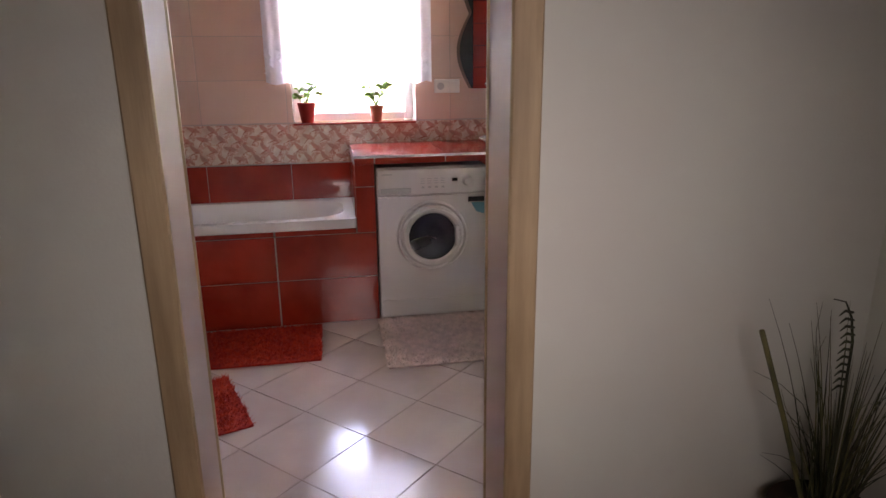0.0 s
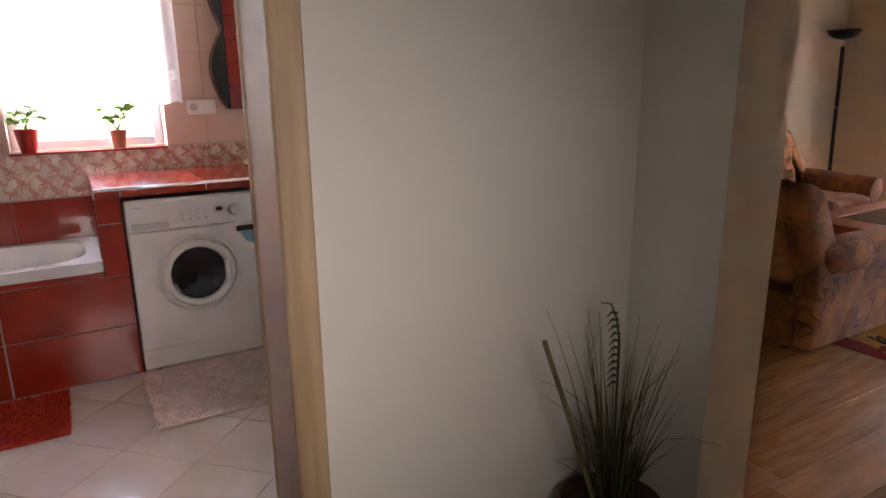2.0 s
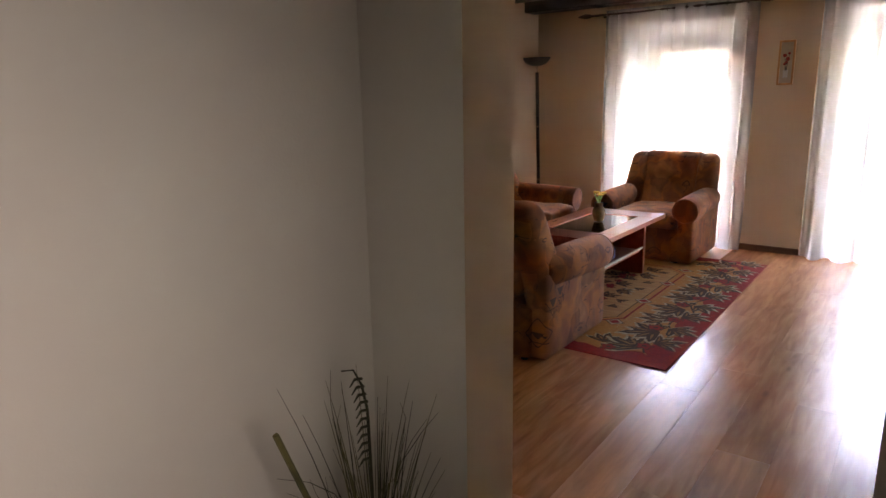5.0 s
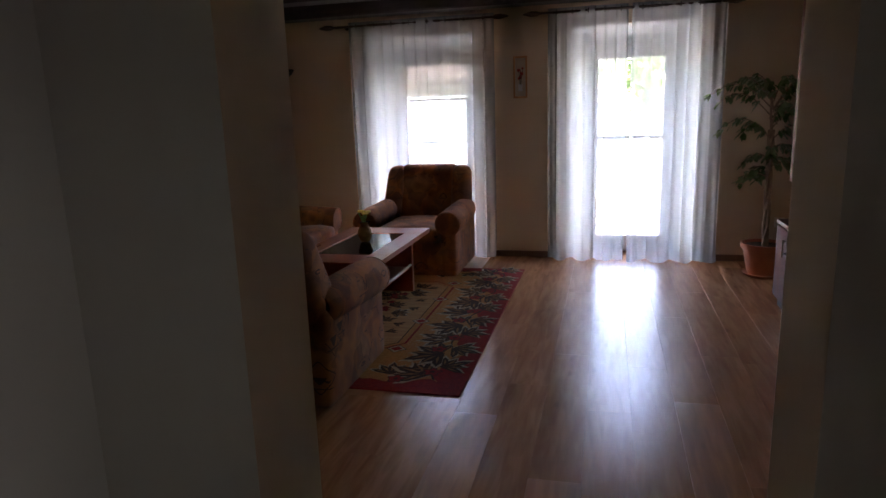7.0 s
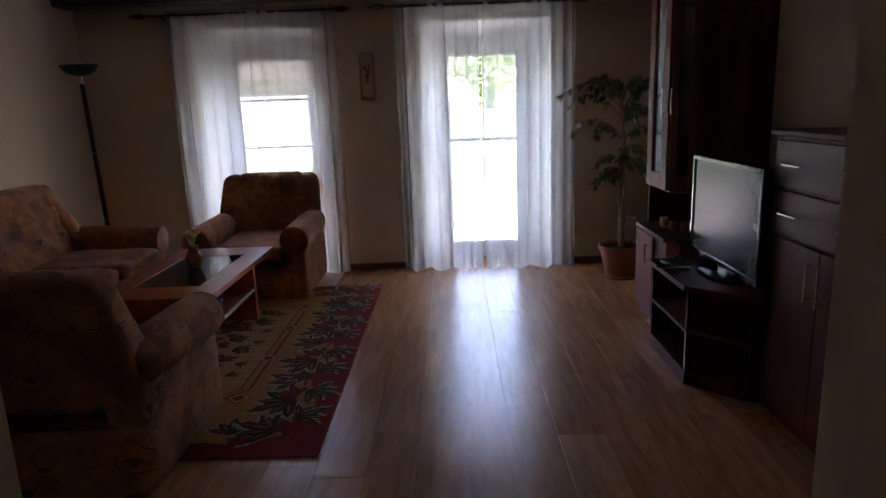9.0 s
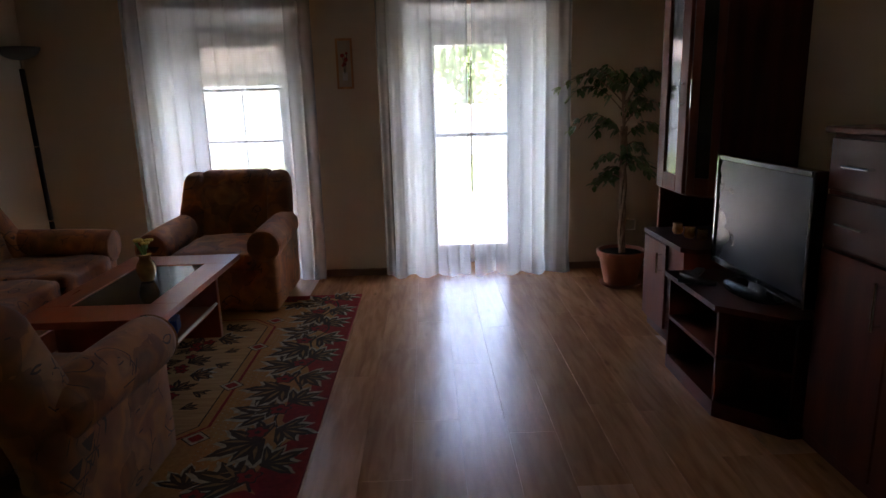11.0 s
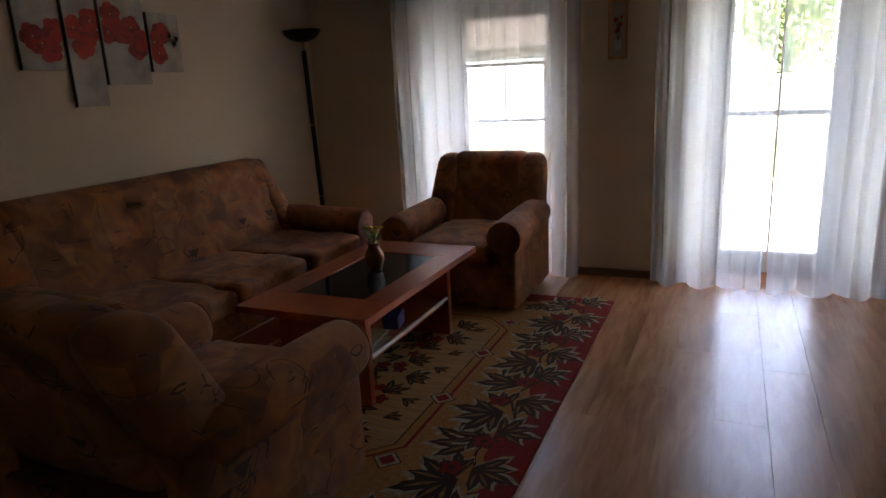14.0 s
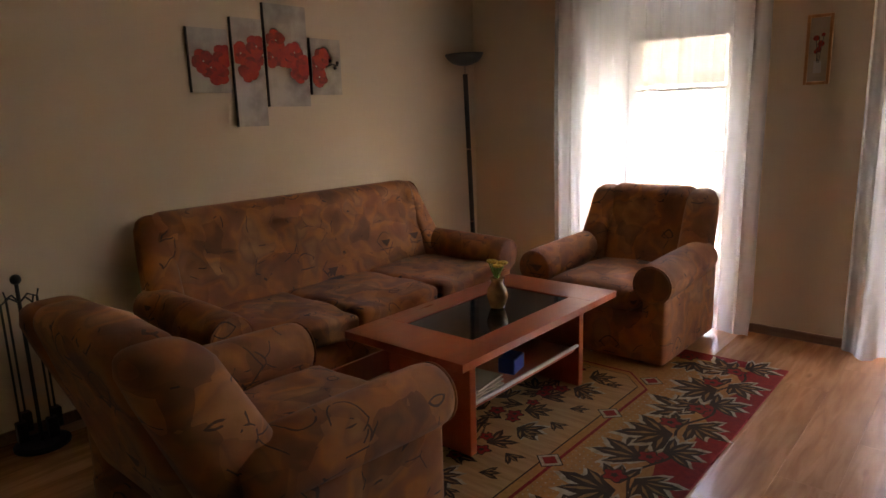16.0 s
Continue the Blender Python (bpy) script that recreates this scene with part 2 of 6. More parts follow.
def laminate():
    """Wood-look boards with long grain, dark knots, and a tone and gloss of its own for each board."""
    m = bpy.data.materials.new("laminate")
    m.use_nodes = True
    nt = m.node_tree
    b, L, N = nt.nodes["Principled BSDF"], nt.links.new, nt.nodes.new
    co, oi, vm, cx = N("ShaderNodeTexCoord"), N("ShaderNodeObjectInfo"), N("ShaderNodeVectorMath"), N("ShaderNodeCombineXYZ")
    far = N("ShaderNodeMath")
    far.operation, far.inputs[1].default_value = "MULTIPLY", 53.0
    L(oi.outputs["Random"], far.inputs[0]), L(far.outputs[0], cx.inputs[0]), L(far.outputs[0], cx.inputs[1])
    L(co.outputs["Object"], vm.inputs[0]), L(cx.outputs[0], vm.inputs[1])

    def streaks(stretch, scale, detail, twist=0.0):
        mp, n = N("ShaderNodeMapping"), N("ShaderNodeTexNoise")
        mp.inputs["Scale"].default_value = stretch
        n.inputs["Scale"].default_value, n.inputs["Detail"].default_value, n.inputs["Distortion"].default_value = scale, detail, twist
        L(vm.outputs[0], mp.inputs[0]), L(mp.outputs[0], n.inputs["Vector"])
        return n.outputs["Fac"]

    def ramp(fac, stops):
        r = N("ShaderNodeValToRGB")
        e = r.color_ramp.elements
        e[0].position, e[0].color, e[1].position, e[1].color = stops[0][0], (*stops[0][1], 1), stops[-1][0], (*stops[-1][1], 1)
        for p, c in stops[1:-1]:
            e.new(p).color = (*c, 1)
        L(fac, r.inputs["Fac"])
        return r.outputs[0]

    def mixed(kind, fac, a, c):
        x = N("ShaderNodeMixRGB")
        x.blend_type = kind
        x.inputs[0].default_value = fac if isinstance(fac, float) else 1
        if not isinstance(fac, float):
            L(fac, x.inputs[0])
        L(a, x.inputs[1])
        if isinstance(c, tuple):
            x.inputs[2].default_value = (*c, 1)
        else:
            L(c, x.inputs[2])
        return x.outputs[0]

    grain = ramp(streaks((1.1, 9, 9), 3.0, 7, 0.6), [(0.30, (0.34, 0.152, 0.070)), (0.48, (0.42, 0.195, 0.092)), (0.62, (0.49, 0.235, 0.115)), (0.75, (0.44, 0.208, 0.100))])
    broad = ramp(streaks((0.8, 3.5, 3.5), 2.4, 2, 0.4), [(0.35, (0.84, 0.82, 0.82)), (0.62, (1.06, 1.05, 1.04))])
    col = mixed("MULTIPLY", 0.9, grain, broad)
    mp, vo = N("ShaderNodeMapping"), N("ShaderNodeTexVoronoi")
    mp.inputs["Scale"].default_value = (1.0, 3.2, 1.0)
    vo.inputs["Scale"].default_value = 2.6
    L(vm.outputs[0], mp.inputs[0]), L(mp.outputs[0], vo.inputs["Vector"])
    knot = ramp(vo.outputs["Distance"], [(0.0, (0.55, 0.55, 0.55)), (0.05, (0.45, 0.45, 0.45)), (0.14, (0.0, 0.0, 0.0))])
    col = mixed("MIX", knot, col, (0.12, 0.045, 0.020))
    hsv, mr = N("ShaderNodeHueSaturation"), N("ShaderNodeMapRange")
    mr.inputs["To Min"].default_value, mr.inputs["To Max"].default_value = 0.93, 1.07
    L(oi.outputs["Random"], mr.inputs["Value"]), L(mr.outputs[0], hsv.inputs["Value"]), L(col, hsv.inputs["Color"])
    L(hsv.outputs[0], b.inputs["Base Color"])
    ro = N("ShaderNodeMapRange")
    ro.inputs["To Min"].default_value, ro.inputs["To Max"].default_value = 0.23, 0.28
    L(oi.outputs["Random"], ro.inputs["Value"]), L(ro.outputs[0], b.inputs["Roughness"])
    bp = N("ShaderNodeBump")
    bp.inputs["Strength"].default_value, bp.inputs["Distance"].default_value = 0.05, 0.002
    L(streaks((1.1, 9, 9), 3.0, 3), bp.inputs["Height"]), L(bp.outputs[0], b.inputs["Normal"])
    return m


M = dict(
    wall=mat("wall_paint", (0.57, 0.455, 0.33), 0.85, (0.54, 0.43, 0.31), 1.5, 0.12, 140, spec=0.2),
    hall=mat("hall_paint", (0.66, 0.68, 0.62), 0.8, (0.64, 0.63, 0.58), 1.5, 0.12, 140, spec=0.2),
    reveal=mat("reveal_paint", (0.80, 0.83, 0.80), 0.85, None, 2, 0.1, 90, spec=0.2),
    ceil=mat("ceiling_paint", (0.78, 0.75, 0.70), 0.9, None, 2, 0.1, 90, spec=0.2),
    beam=wood("dark_beam", (0.016, 0.008, 0.005), (0.045, 0.022, 0.014), 0.5, 1),
    lam=laminate(),
    under=mat("joint_dark", (0.06, 0.035, 0.022), 0.8),
    oak=wood("oak_casing", (0.27, 0.18, 0.10), (0.52, 0.38, 0.23), 0.45, 2),
    lining=mat("lining", (0.52, 0.39, 0.34), 0.6, (0.47, 0.35, 0.30), 3),
    redtile=mat("red_tile", (0.36, 0.035, 0.018), 0.13, (0.27, 0.022, 0.012), 5, 0.03, 20, per_object=0.05),
    pinktile=mat("pink_tile", (0.68, 0.45, 0.36), 0.16, (0.64, 0.41, 0.33), 3, 0.02, 15, per_object=0.03),
    grout=mat("grout", (0.46, 0.36, 0.31), 0.8),
    grout_floor=mat("grout_floor", (0.30, 0.22, 0.19), 0.8),
    floortile=mat("floor_tile", (0.60, 0.50, 0.46), 0.12, (0.52, 0.42, 0.38), 3, 0.02, 12, per_object=0.04),
    border=crumpled(),
    leaf_red=mat("border_red", (0.58, 0.26, 0.20), 0.25, (0.40, 0.22, 0.17), 14),
    leaf_crease=mat("border_crease", (0.33, 0.07, 0.04), 0.25, (0.42, 0.12, 0.08), 14),
    leaf_cream=mat("border_cream", (0.70, 0.58, 0.48), 0.25, (0.55, 0.36, 0.28), 14),
    enamel=mat("white_enamel", (0.78, 0.76, 0.74), 0.12, None, 2),
    appliance=mat("appliance_white", (0.63, 0.585, 0.57), 0.3, (0.61, 0.565, 0.55), 3),
    plastic_grey=mat("grey_plastic", (0.45, 0.43, 0.42), 0.4),
    black=mat("black_gloss", (0.012, 0.012, 0.014), 0.12),
    blackmatt=mat("black_matt", (0.015, 0.013, 0.013), 0.5),
    drum=mat("drum_glass", (0.02, 0.02, 0.025), 0.06, (0.008, 0.008, 0.01), 6),
    chrome=mat("chrome", (0.75, 0.75, 0.76), 0.15, metal=1.0),
    bluelabel=mat("blue_label", (0.10, 0.30, 0.42), 0.4),
    pvc=mat("window_frame_white", (0.78, 0.77, 0.75), 0.35, None, 2),
    pane=glass("window_glass"),
    velour=upholstery(),
    cherry=wood("cherry", (0.33, 0.056, 0.016), (0.43, 0.084, 0.025), 0.30, 0, 0.8, coat=0.08),
    mahog=wood("mahogany", (0.060, 0.009, 0.004), (0.110, 0.019, 0.008), 0.45, 2, 0.8, spec=0.14),
    mahogx=wood("mahogany_flat", (0.060, 0.009, 0.004), (0.110, 0.019, 0.008), 0.45, 0, 0.8, spec=0.2),
    pinkwood=wood("mahogany_light", (0.12, 0.024, 0.013), (0.17, 0.036, 0.019), 0.5, 2, 0.8, spec=0.15),
    darkglass=mat("smoked_glass", (0.012, 0.014, 0.016), 0.04, spec=0.8),
    screen=mat("tv_screen", (0.016, 0.019, 0.026), 0.22, spec=0.10),
    sheer=sheer("sheer_voile", (0.88, 0.95, 0.98), 0.70, 220, 0.66),
    lace=sheer("lace_voile", (0.90, 0.90, 0.96), 0.16, 220, 0.5),
    blind=mat("blind_slats", (0.42, 0.37, 0.26), 0.45, None, 6),
    terracotta=mat("terracotta", (0.42, 0.14, 0.07), 0.6, (0.34, 0.10, 0.05), 9, 0.1),
    redpot=mat("red_pot", (0.40, 0.03, 0.02), 0.3),
    soil=mat("soil", (0.04, 0.025, 0.018), 0.95, None, 30, 0.5, 80),
    bark=mat("bark", (0.28, 0.19, 0.12), 0.8, (0.16, 0.10, 0.06), 20, 0.4, 60),
    ficus=mat("ficus_leaf", (0.12, 0.19, 0.07), 0.28, (0.06, 0.11, 0.035), 6),
    begonia=mat("pot_leaf", (0.20, 0.38, 0.06), 0.4, (0.12, 0.26, 0.04), 8),
    petal=mat("white_petal", (0.80, 0.78, 0.76), 0.5),
    grass=mat("dry_grass", (0.16, 0.15, 0.055), 0.6, (0.07, 0.075, 0.03), 12),
    grass_dark=mat("dark_grass", (0.05, 0.06, 0.025), 0.6, (0.03, 0.03, 0.015), 12),
    rug_red=mat("rug_red", (0.25, 0.020, 0.014), 0.95, (0.18, 0.012, 0.010), 60, 0.6, 260, spec=0.12),
    rug_beige=mat("rug_beige", (0.39, 0.182, 0.062), 0.95, (0.32, 0.14, 0.045), 60, 0.6, 260, spec=0.12),
    rug_pale=mat("rug_pale", (0.41, 0.235, 0.105), 0.95, (0.32, 0.17, 0.07), 18, 0.6, 260, stretch=(3, 0.3, 1), spec=0.12),
    rug_dark=mat("rug_dark", (0.050, 0.027, 0.015), 0.95, (0.03, 0.017, 0.011), 40, 0.5, 260, spec=0.12),
    rug_green=mat("rug_olive", (0.27, 0.145, 0.055), 0.95, (0.17, 0.09, 0.032), 30, 0.5, 260, spec=0.12),
    rug_cream=mat("rug_cream", (0.42, 0.34, 0.24), 0.95, (0.27, 0.20, 0.12), 40, 0.5, 260, spec=0.12),
    shag_red=mat("shag_red", (0.62, 0.045, 0.014), 0.95, (0.40, 0.018, 0.008), 40, 0.8, 120),
    shag_pink=mat("shag_pink", (0.80, 0.61, 0.57), 0.95, (0.62, 0.49, 0.46), 30, 0.8, 120),
    canvas=mat("canvas", (0.44, 0.39, 0.33), 0.8, (0.30, 0.26, 0.22), 7, 0.3, 200, contrast=(0.4, 0.6)),
    canvas_edge=mat("canvas_edge", (0.02, 0.018, 0.018), 0.7),
    poppy=mat("poppy", (0.44, 0.030, 0.008), 0.7, (0.30, 0.015, 0.010), 22),
    poppy_dark=mat("poppy_dark", (0.16, 0.014, 0.008), 0.7, (0.32, 0.022, 0.008), 30),
    frame_wood=wood("frame_wood", (0.34, 0.15, 0.05), (0.54, 0.27, 0.10), 0.4, 2),
    paper=mat("paper", (0.40, 0.33, 0.25), 0.7),
    bluebox=mat("blue_box", (0.02, 0.06, 0.30), 0.35),
    brass=mat("vase_glaze", (0.45, 0.24, 0.08), 0.25, (0.20, 0.09, 0.03), 14),
    yellow=mat("yellow_petal", (0.65, 0.48, 0.06), 0.5),
    iron=mat("wrought_iron", (0.02, 0.018, 0.017), 0.45),
    skirting=wood("skirting_wood", (0.12, 0.06, 0.035), (0.22, 0.12, 0.07), 0.4, 1),
    socket=mat("socket_plastic", (0.75, 0.70, 0.64), 0.3),
    lawn=mat("lawn", (0.06, 0.09, 0.03), 0.9, (0.04, 0.06, 0.02), 3, 0.3, 30),
    paving=mat("paving", (0.30, 0.29, 0.27), 0.85, (0.24, 0.23, 0.22), 2, 0.2, 60),
    render_wall=mat("house_render", (0.45, 0.44, 0.42), 0.9, None, 2),
    pale_roof=mat("pale_roof", (0.60, 0.61, 0.62), 0.7, None, 3),
    roof=mat("roof_tiles", (0.22, 0.20, 0.19), 0.8, None, 8),
    crown=mat("tree_leaf", (0.08, 0.15, 0.035), 0.7, (0.05, 0.10, 0.022), 3),
    mirror=mat("mirror", (0.8, 0.8, 0.8), 0.03, metal=1.0),
)


# ---- building helpers ----
def thing(name, label, category, x=0, y=0, z=0, rz=0, group=""):
    e = new(name)
    e.matrix_basis = pose(x, y, z, 0, 0, rz)
    return tagged(e, label, category, group)


def part(name, bm, material, parent=None, label="", smooth=False, at=None):
    me = bpy.data.meshes.new(name)
    bm.normal_update()
    bm.to_mesh(me)
    bm.free()
    for mm in material if isinstance(material, (list, tuple)) else [material]:
        me.materials.append(M[mm])
    if smooth:
        me.shade_smooth()
        me.set_sharp_from_angle(angle=radians(40))
    ob = new(name, me)
    if parent:
        ob.parent = parent
    if at is not None:
        ob.matrix_basis = at
    return tagged(ob, label)


def box(bm, x0, x1, y0, y1, z0, z1, bevel=0.0, m=0):
    vs = [bm.verts.new(p) for p in ((x0, y0, z0), (x1, y0, z0), (x1, y1, z0), (x0, y1, z0), (x0, y0, z1), (x1, y0, z1), (x1, y1, z1), (x0, y1, z1))]
    fs = [bm.faces.new([vs[i] for i in f]) for f in ((3, 2, 1, 0), (4, 5, 6, 7), (0, 1, 5, 4), (1, 2, 6, 5), (2, 3, 7, 6), (3, 0, 4, 7))]
    for f in fs:
        f.material_index = m
    if bevel:
        es = list({e for f in fs for e in f.edges})
        r = bmesh.ops.bevel(bm, geom=es, offset=bevel, segments=1, affect="EDGES")
        for f in r["faces"]:
            f.material_index = m
    return bm


def B(*a, bevel=0.0):
    return box(bmesh.new(), *a, bevel=bevel)


def prism(bm, pts, z0, z1, m=0):
    """An upright prism over a plan outline, counter-clockwise."""
    lo = [bm.verts.new((x, y, z0)) for x, y in pts]
    hi = [bm.verts.new((x, y, z1)) for x, y in pts]
    n = len(pts)
    fs = [bm.faces.new(hi), bm.faces.new(lo[::-1])] + [bm.faces.new((lo[i], lo[(i + 1) % n], hi[(i + 1) % n], hi[i])) for i in range(n)]
    for f in fs:
        f.material_index = m
    return bm


def lathe(bm, prof, mx=Matrix(), n=24, m=0):
    """Turned shape: (height, radius) round the z axis of mx, closed at both ends."""
    rings = [[bm.verts.new(mx @ Vector((r * math.cos(2 * math.pi * i / n), r * math.sin(2 * math.pi * i / n), z))) for i in range(n)] for z, r in prof]
    fs = []
    for a, b in zip(rings, rings[1:]):
        fs += [bm.faces.new((a[i], a[(i + 1) % n], b[(i + 1) % n], b[i])) for i in range(n)]
    fs += [bm.faces.new(rings[0][::-1]), bm.faces.new(rings[-1])]
    for f in fs:
        f.material_index = m
    return bm


def tube(bm, pts, r, n=8, m=0):
    """A round bar through points; r is one radius or one for each point."""
    pts = [Vector(p) for p in pts]
    rs = r if isinstance(r, (list, tuple)) else [r] * len(pts)
    rings, side = [], None
    for i, p in enumerate(pts):
        d = (pts[min(i + 1, len(pts) - 1)] - pts[max(i - 1, 0)]).normalized()
        if side is None:
            side = d.cross(Vector((0, 0, 1)) if abs(d.z) < 0.9 else Vector((1, 0, 0)))
        side = (side - d * side.dot(d)).normalized()
        up = d.cross(side)
        rings.append([bm.verts.new(p + rs[i] * (math.cos(2 * math.pi * k / n) * side + math.sin(2 * math.pi * k / n) * up)) for k in range(n)])
    fs = []
    for a, b in zip(rings, rings[1:]):
        fs += [bm.faces.new((a[k], a[(k + 1) % n], b[(k + 1) % n], b[k])) for k in range(n)]
    fs += [bm.faces.new(rings[0][::-1]), bm.faces.new(rings[-1])]
    for f in fs:
        f.material_index = m
    return bm


def soft(bm, c, h, r, n=8, fn=None, m=0):
    """A block with well rounded edges: centre, half sizes, radius; fn bends each point (given from -1 to 1 too)."""
    seen, c, h = {}, Vector(c), Vector(h)
    r = min(r, *h)

    def vert(u):
        key = tuple(round(a, 4) for a in u)
        if key not in seen:
            p = Vector(a * b for a, b in zip(u, h))
            q = Vector(max(-(b - r), min(b - r, a)) for a, b in zip(p, h))
            d = p - q
            if d.length > 1e-7:
                p = q + d.normalized() * r
            if fn:
                p = fn(p, u)
            seen[key] = bm.verts.new(c + p)
        return seen[key]
    g = [math.sin((2 * i / n - 1) * math.pi / 2) for i in range(n + 1)]
    for ax in range(3):
        for s in (-1, 1):
            for i in range(n):
                for j in range(n):
                    q = []
                    for a, b in ((g[i], g[j]), (g[i + 1], g[j]), (g[i + 1], g[j + 1]), (g[i], g[j + 1])):
                        u = [0, 0, 0]
                        u[ax], u[(ax + 1) % 3], u[(ax + 2) % 3] = s, a, b
                        q.append(vert(u))
                    f = bm.faces.new(q if s > 0 else q[::-1])
                    f.material_index = m
    return bm


def sphere(bm, c, r, n=10, sz=1.0, m=0):
    k = n
    prof = [(-r * sz * math.cos(math.pi * i / k), max(1e-4, r * math.sin(math.pi * i / k))) for i in range(k + 1)]
    return lathe(bm, prof, Matrix.Translation(c), max(6, n), m)


def structure(name, bm, material, label=""):
    return tagged(part(name, bm, material), label, kind="structure")


# ---- the shell ----
X0, X1, Y0, Y1, H = 1.876, 6.77, -0.74, 4.05, 2.38
HW, HY, HX0, HY0 = 1.661, 1.76, -1.30, -0.15
BY0, BY1, BX0, BX1 = 1.96, 4.345, -1.25, 1.661
OUT = 7.35

# partition between hall and living room, with the wide opening
OP0, OP1, OPZ = 0.668, 1.465, 2.10
bm = box(box(box(bmesh.new(), HW, X0, Y0 - 0.2, OP0, 0, H + 0.1), HW, X0, OP1, BY1 + 0.25, 0, H + 0.1), HW, X0, OP0, OP1, OPZ, H + 0.1)
bm.normal_update()
for f in bm.faces:
    f.material_index = 1 if f.normal.x < -0.9 else 0
structure("wall_west", bm, ("wall", "hall"), "cream painted plaster wall with the opening from the hall")
structure("wall_north", B(X0, OUT, Y1, Y1 + 0.25, 0, H + 0.1), "wall", "cream painted wall behind the sofa")
structure("wall_south", B(X0, OUT, Y0 - 0.2, Y0, 0, H + 0.1), "wall", "cream painted wall behind the cabinets")

# window wall: splayed reveals of two tall openings
W1, W2 = (2.116, 3.12, 2.18, 2.96), (0.179, 1.253, 0.34, 1.085)
WX, WZ = 7.10, 2.04
bm = bmesh.new()
prism(bm, [(X1, Y0), (OUT, Y0), (OUT, W2[2]), (WX, W2[2]), (X1, W2[0])], 0, H + 0.1)
prism(bm, [(X1, W2[1]), (WX, W2[3]), (OUT, W2[3]), (OUT, W1[2]), (WX, W1[2]), (X1, W1[0])], 0, H + 0.1)
prism(bm, [(X1, W1[1]), (WX, W1[3]), (OUT, W1[3]), (OUT, Y1), (X1, Y1)], 0, H + 0.1)
for w in (W1, W2):
    v = [bm.verts.new(p) for p in ((X1, w[0], WZ), (X1, w[1], WZ), (WX, w[3], 1.95), (WX, w[2], 1.95),
                                    (X1, w[0], H + 0.1), (X1, w[1], H + 0.1), (WX, w[3], H + 0.1), (WX, w[2], H + 0.1))]
    for f in ((0, 1, 2, 3), (7, 6, 5, 4), (1, 0, 4, 5), (2, 1, 5, 6), (3, 2, 6, 7), (0, 3, 7, 4)):
        bm.faces.new([v[i] for i in f])
    box(bm, WX, OUT, w[2], w[3], 1.95, H + 0.1)
bm.normal_update()
for f in bm.faces:
    f.material_index = 0 if f.calc_center_median().x < X1 + 0.01 else 1
structure("wall_east", bm, ("wall", "reveal"), "cream painted thick wall with two tall window openings")

structure("ceiling", B(HX0 - 0.2, OUT, Y0 - 0.2, BY1 + 0.25, H, H + 0.12), "ceil", "white painted ceiling")
for n, xa in (("beam", 6.46), ("beam", 5.64)):
    structure(n, B(xa, xa + 0.2, Y0 + 0.001, Y1 - 0.001, 2.215, H - 0.001, bevel=0.012), "beam", "dark stained wooden ceiling beam")

# hall
structure("hall_wall_south", B(HX0 - 0.2, HW, HY0 - 0.2, HY0, 0, H + 0.1), "hall", "pale painted hall wall")
structure("hall_wall_west", B(HX0 - 0.2, HX0, HY0, BY0, 0, H + 0.1), "hall", "pale painted hall wall")
DL, DR, DZ = -0.106, 0.640, 2.02
bm = box(box(box(bmesh.new(), HX0, DL - 0.02, HY, BY0, 0, H + 0.1), DR + 0.02, HW, HY, BY0, 0, H + 0.1), DL - 0.02, DR + 0.02, HY, BY0, DZ + 0.02, H + 0.1)
structure("hall_wall_north", bm, "hall", "pale painted hall wall round the bathroom door")

# bathroom walls
SL, SR, SB, ST = 0.04, 0.775, 1.045, 2.15
bm = box(box(bmesh.new(), HX0 - 0.2, SL, BY1, BY1 + 0.25, 0, H + 0.1), SR, HW, BY1, BY1 + 0.25, 0, H + 0.1)
box(box(bm, SL, SR, BY1, BY1 + 0.25, 0, SB - 0.012), SL, SR, BY1, BY1 + 0.25, ST, H + 0.1)
structure("bathroom_wall_north", bm, "grout", "tiled bathroom wall with a small window")
structure("bathroom_wall_west", B(HX0 - 0.2, BX0, BY0, BY1, 0, H + 0.1), "pinktile", "bathroom side wall")

# floors below the boards and tiles
structure("floor_base", B(HX0 - 0.2, OUT, Y0 - 0.2, HY, -0.12, -0.006), "under", "dark floor base under the laminate boards")
structure("floor_base_living", B(X0 - 0.215, OUT, HY, BY1 + 0.25, -0.12, -0.006), "under", "dark floor base under the laminate boards")
structure("bathroom_floor", B(HX0 - 0.2, HW, HY, BY1 + 0.25, -0.12, -0.003), "grout_floor", "grout bed of the bathroom floor")

# skirting
structure("baseboard_east", B(X1 - 0.016, X1, W2[1] + 0.004, W1[0] - 0.004, 0, 0.055, bevel=0.004), "skirting", "brown wooden skirting board")
structure("baseboard_corner", B(X1 - 0.016, X1, Y0, W2[0] - 0.004, 0, 0.055, bevel=0.004), "skirting", "brown wooden skirting board")
structure("baseboard_lamp_corner", B(X1 - 0.016, X1, W1[1] + 0.004, Y1, 0, 0.055, bevel=0.004), "skirting", "brown wooden skirting board")
structure("baseboard_north", B(X0, X1 - 0.016, Y1 - 0.016, Y1, 0, 0.055, bevel=0.004), "skirting", "brown wooden skirting board")
structure("baseboard_south", B(X0, X1 - 0.016, Y0, Y0 + 0.016, 0, 0.055, bevel=0.004), "skirting", "brown wooden skirting board")


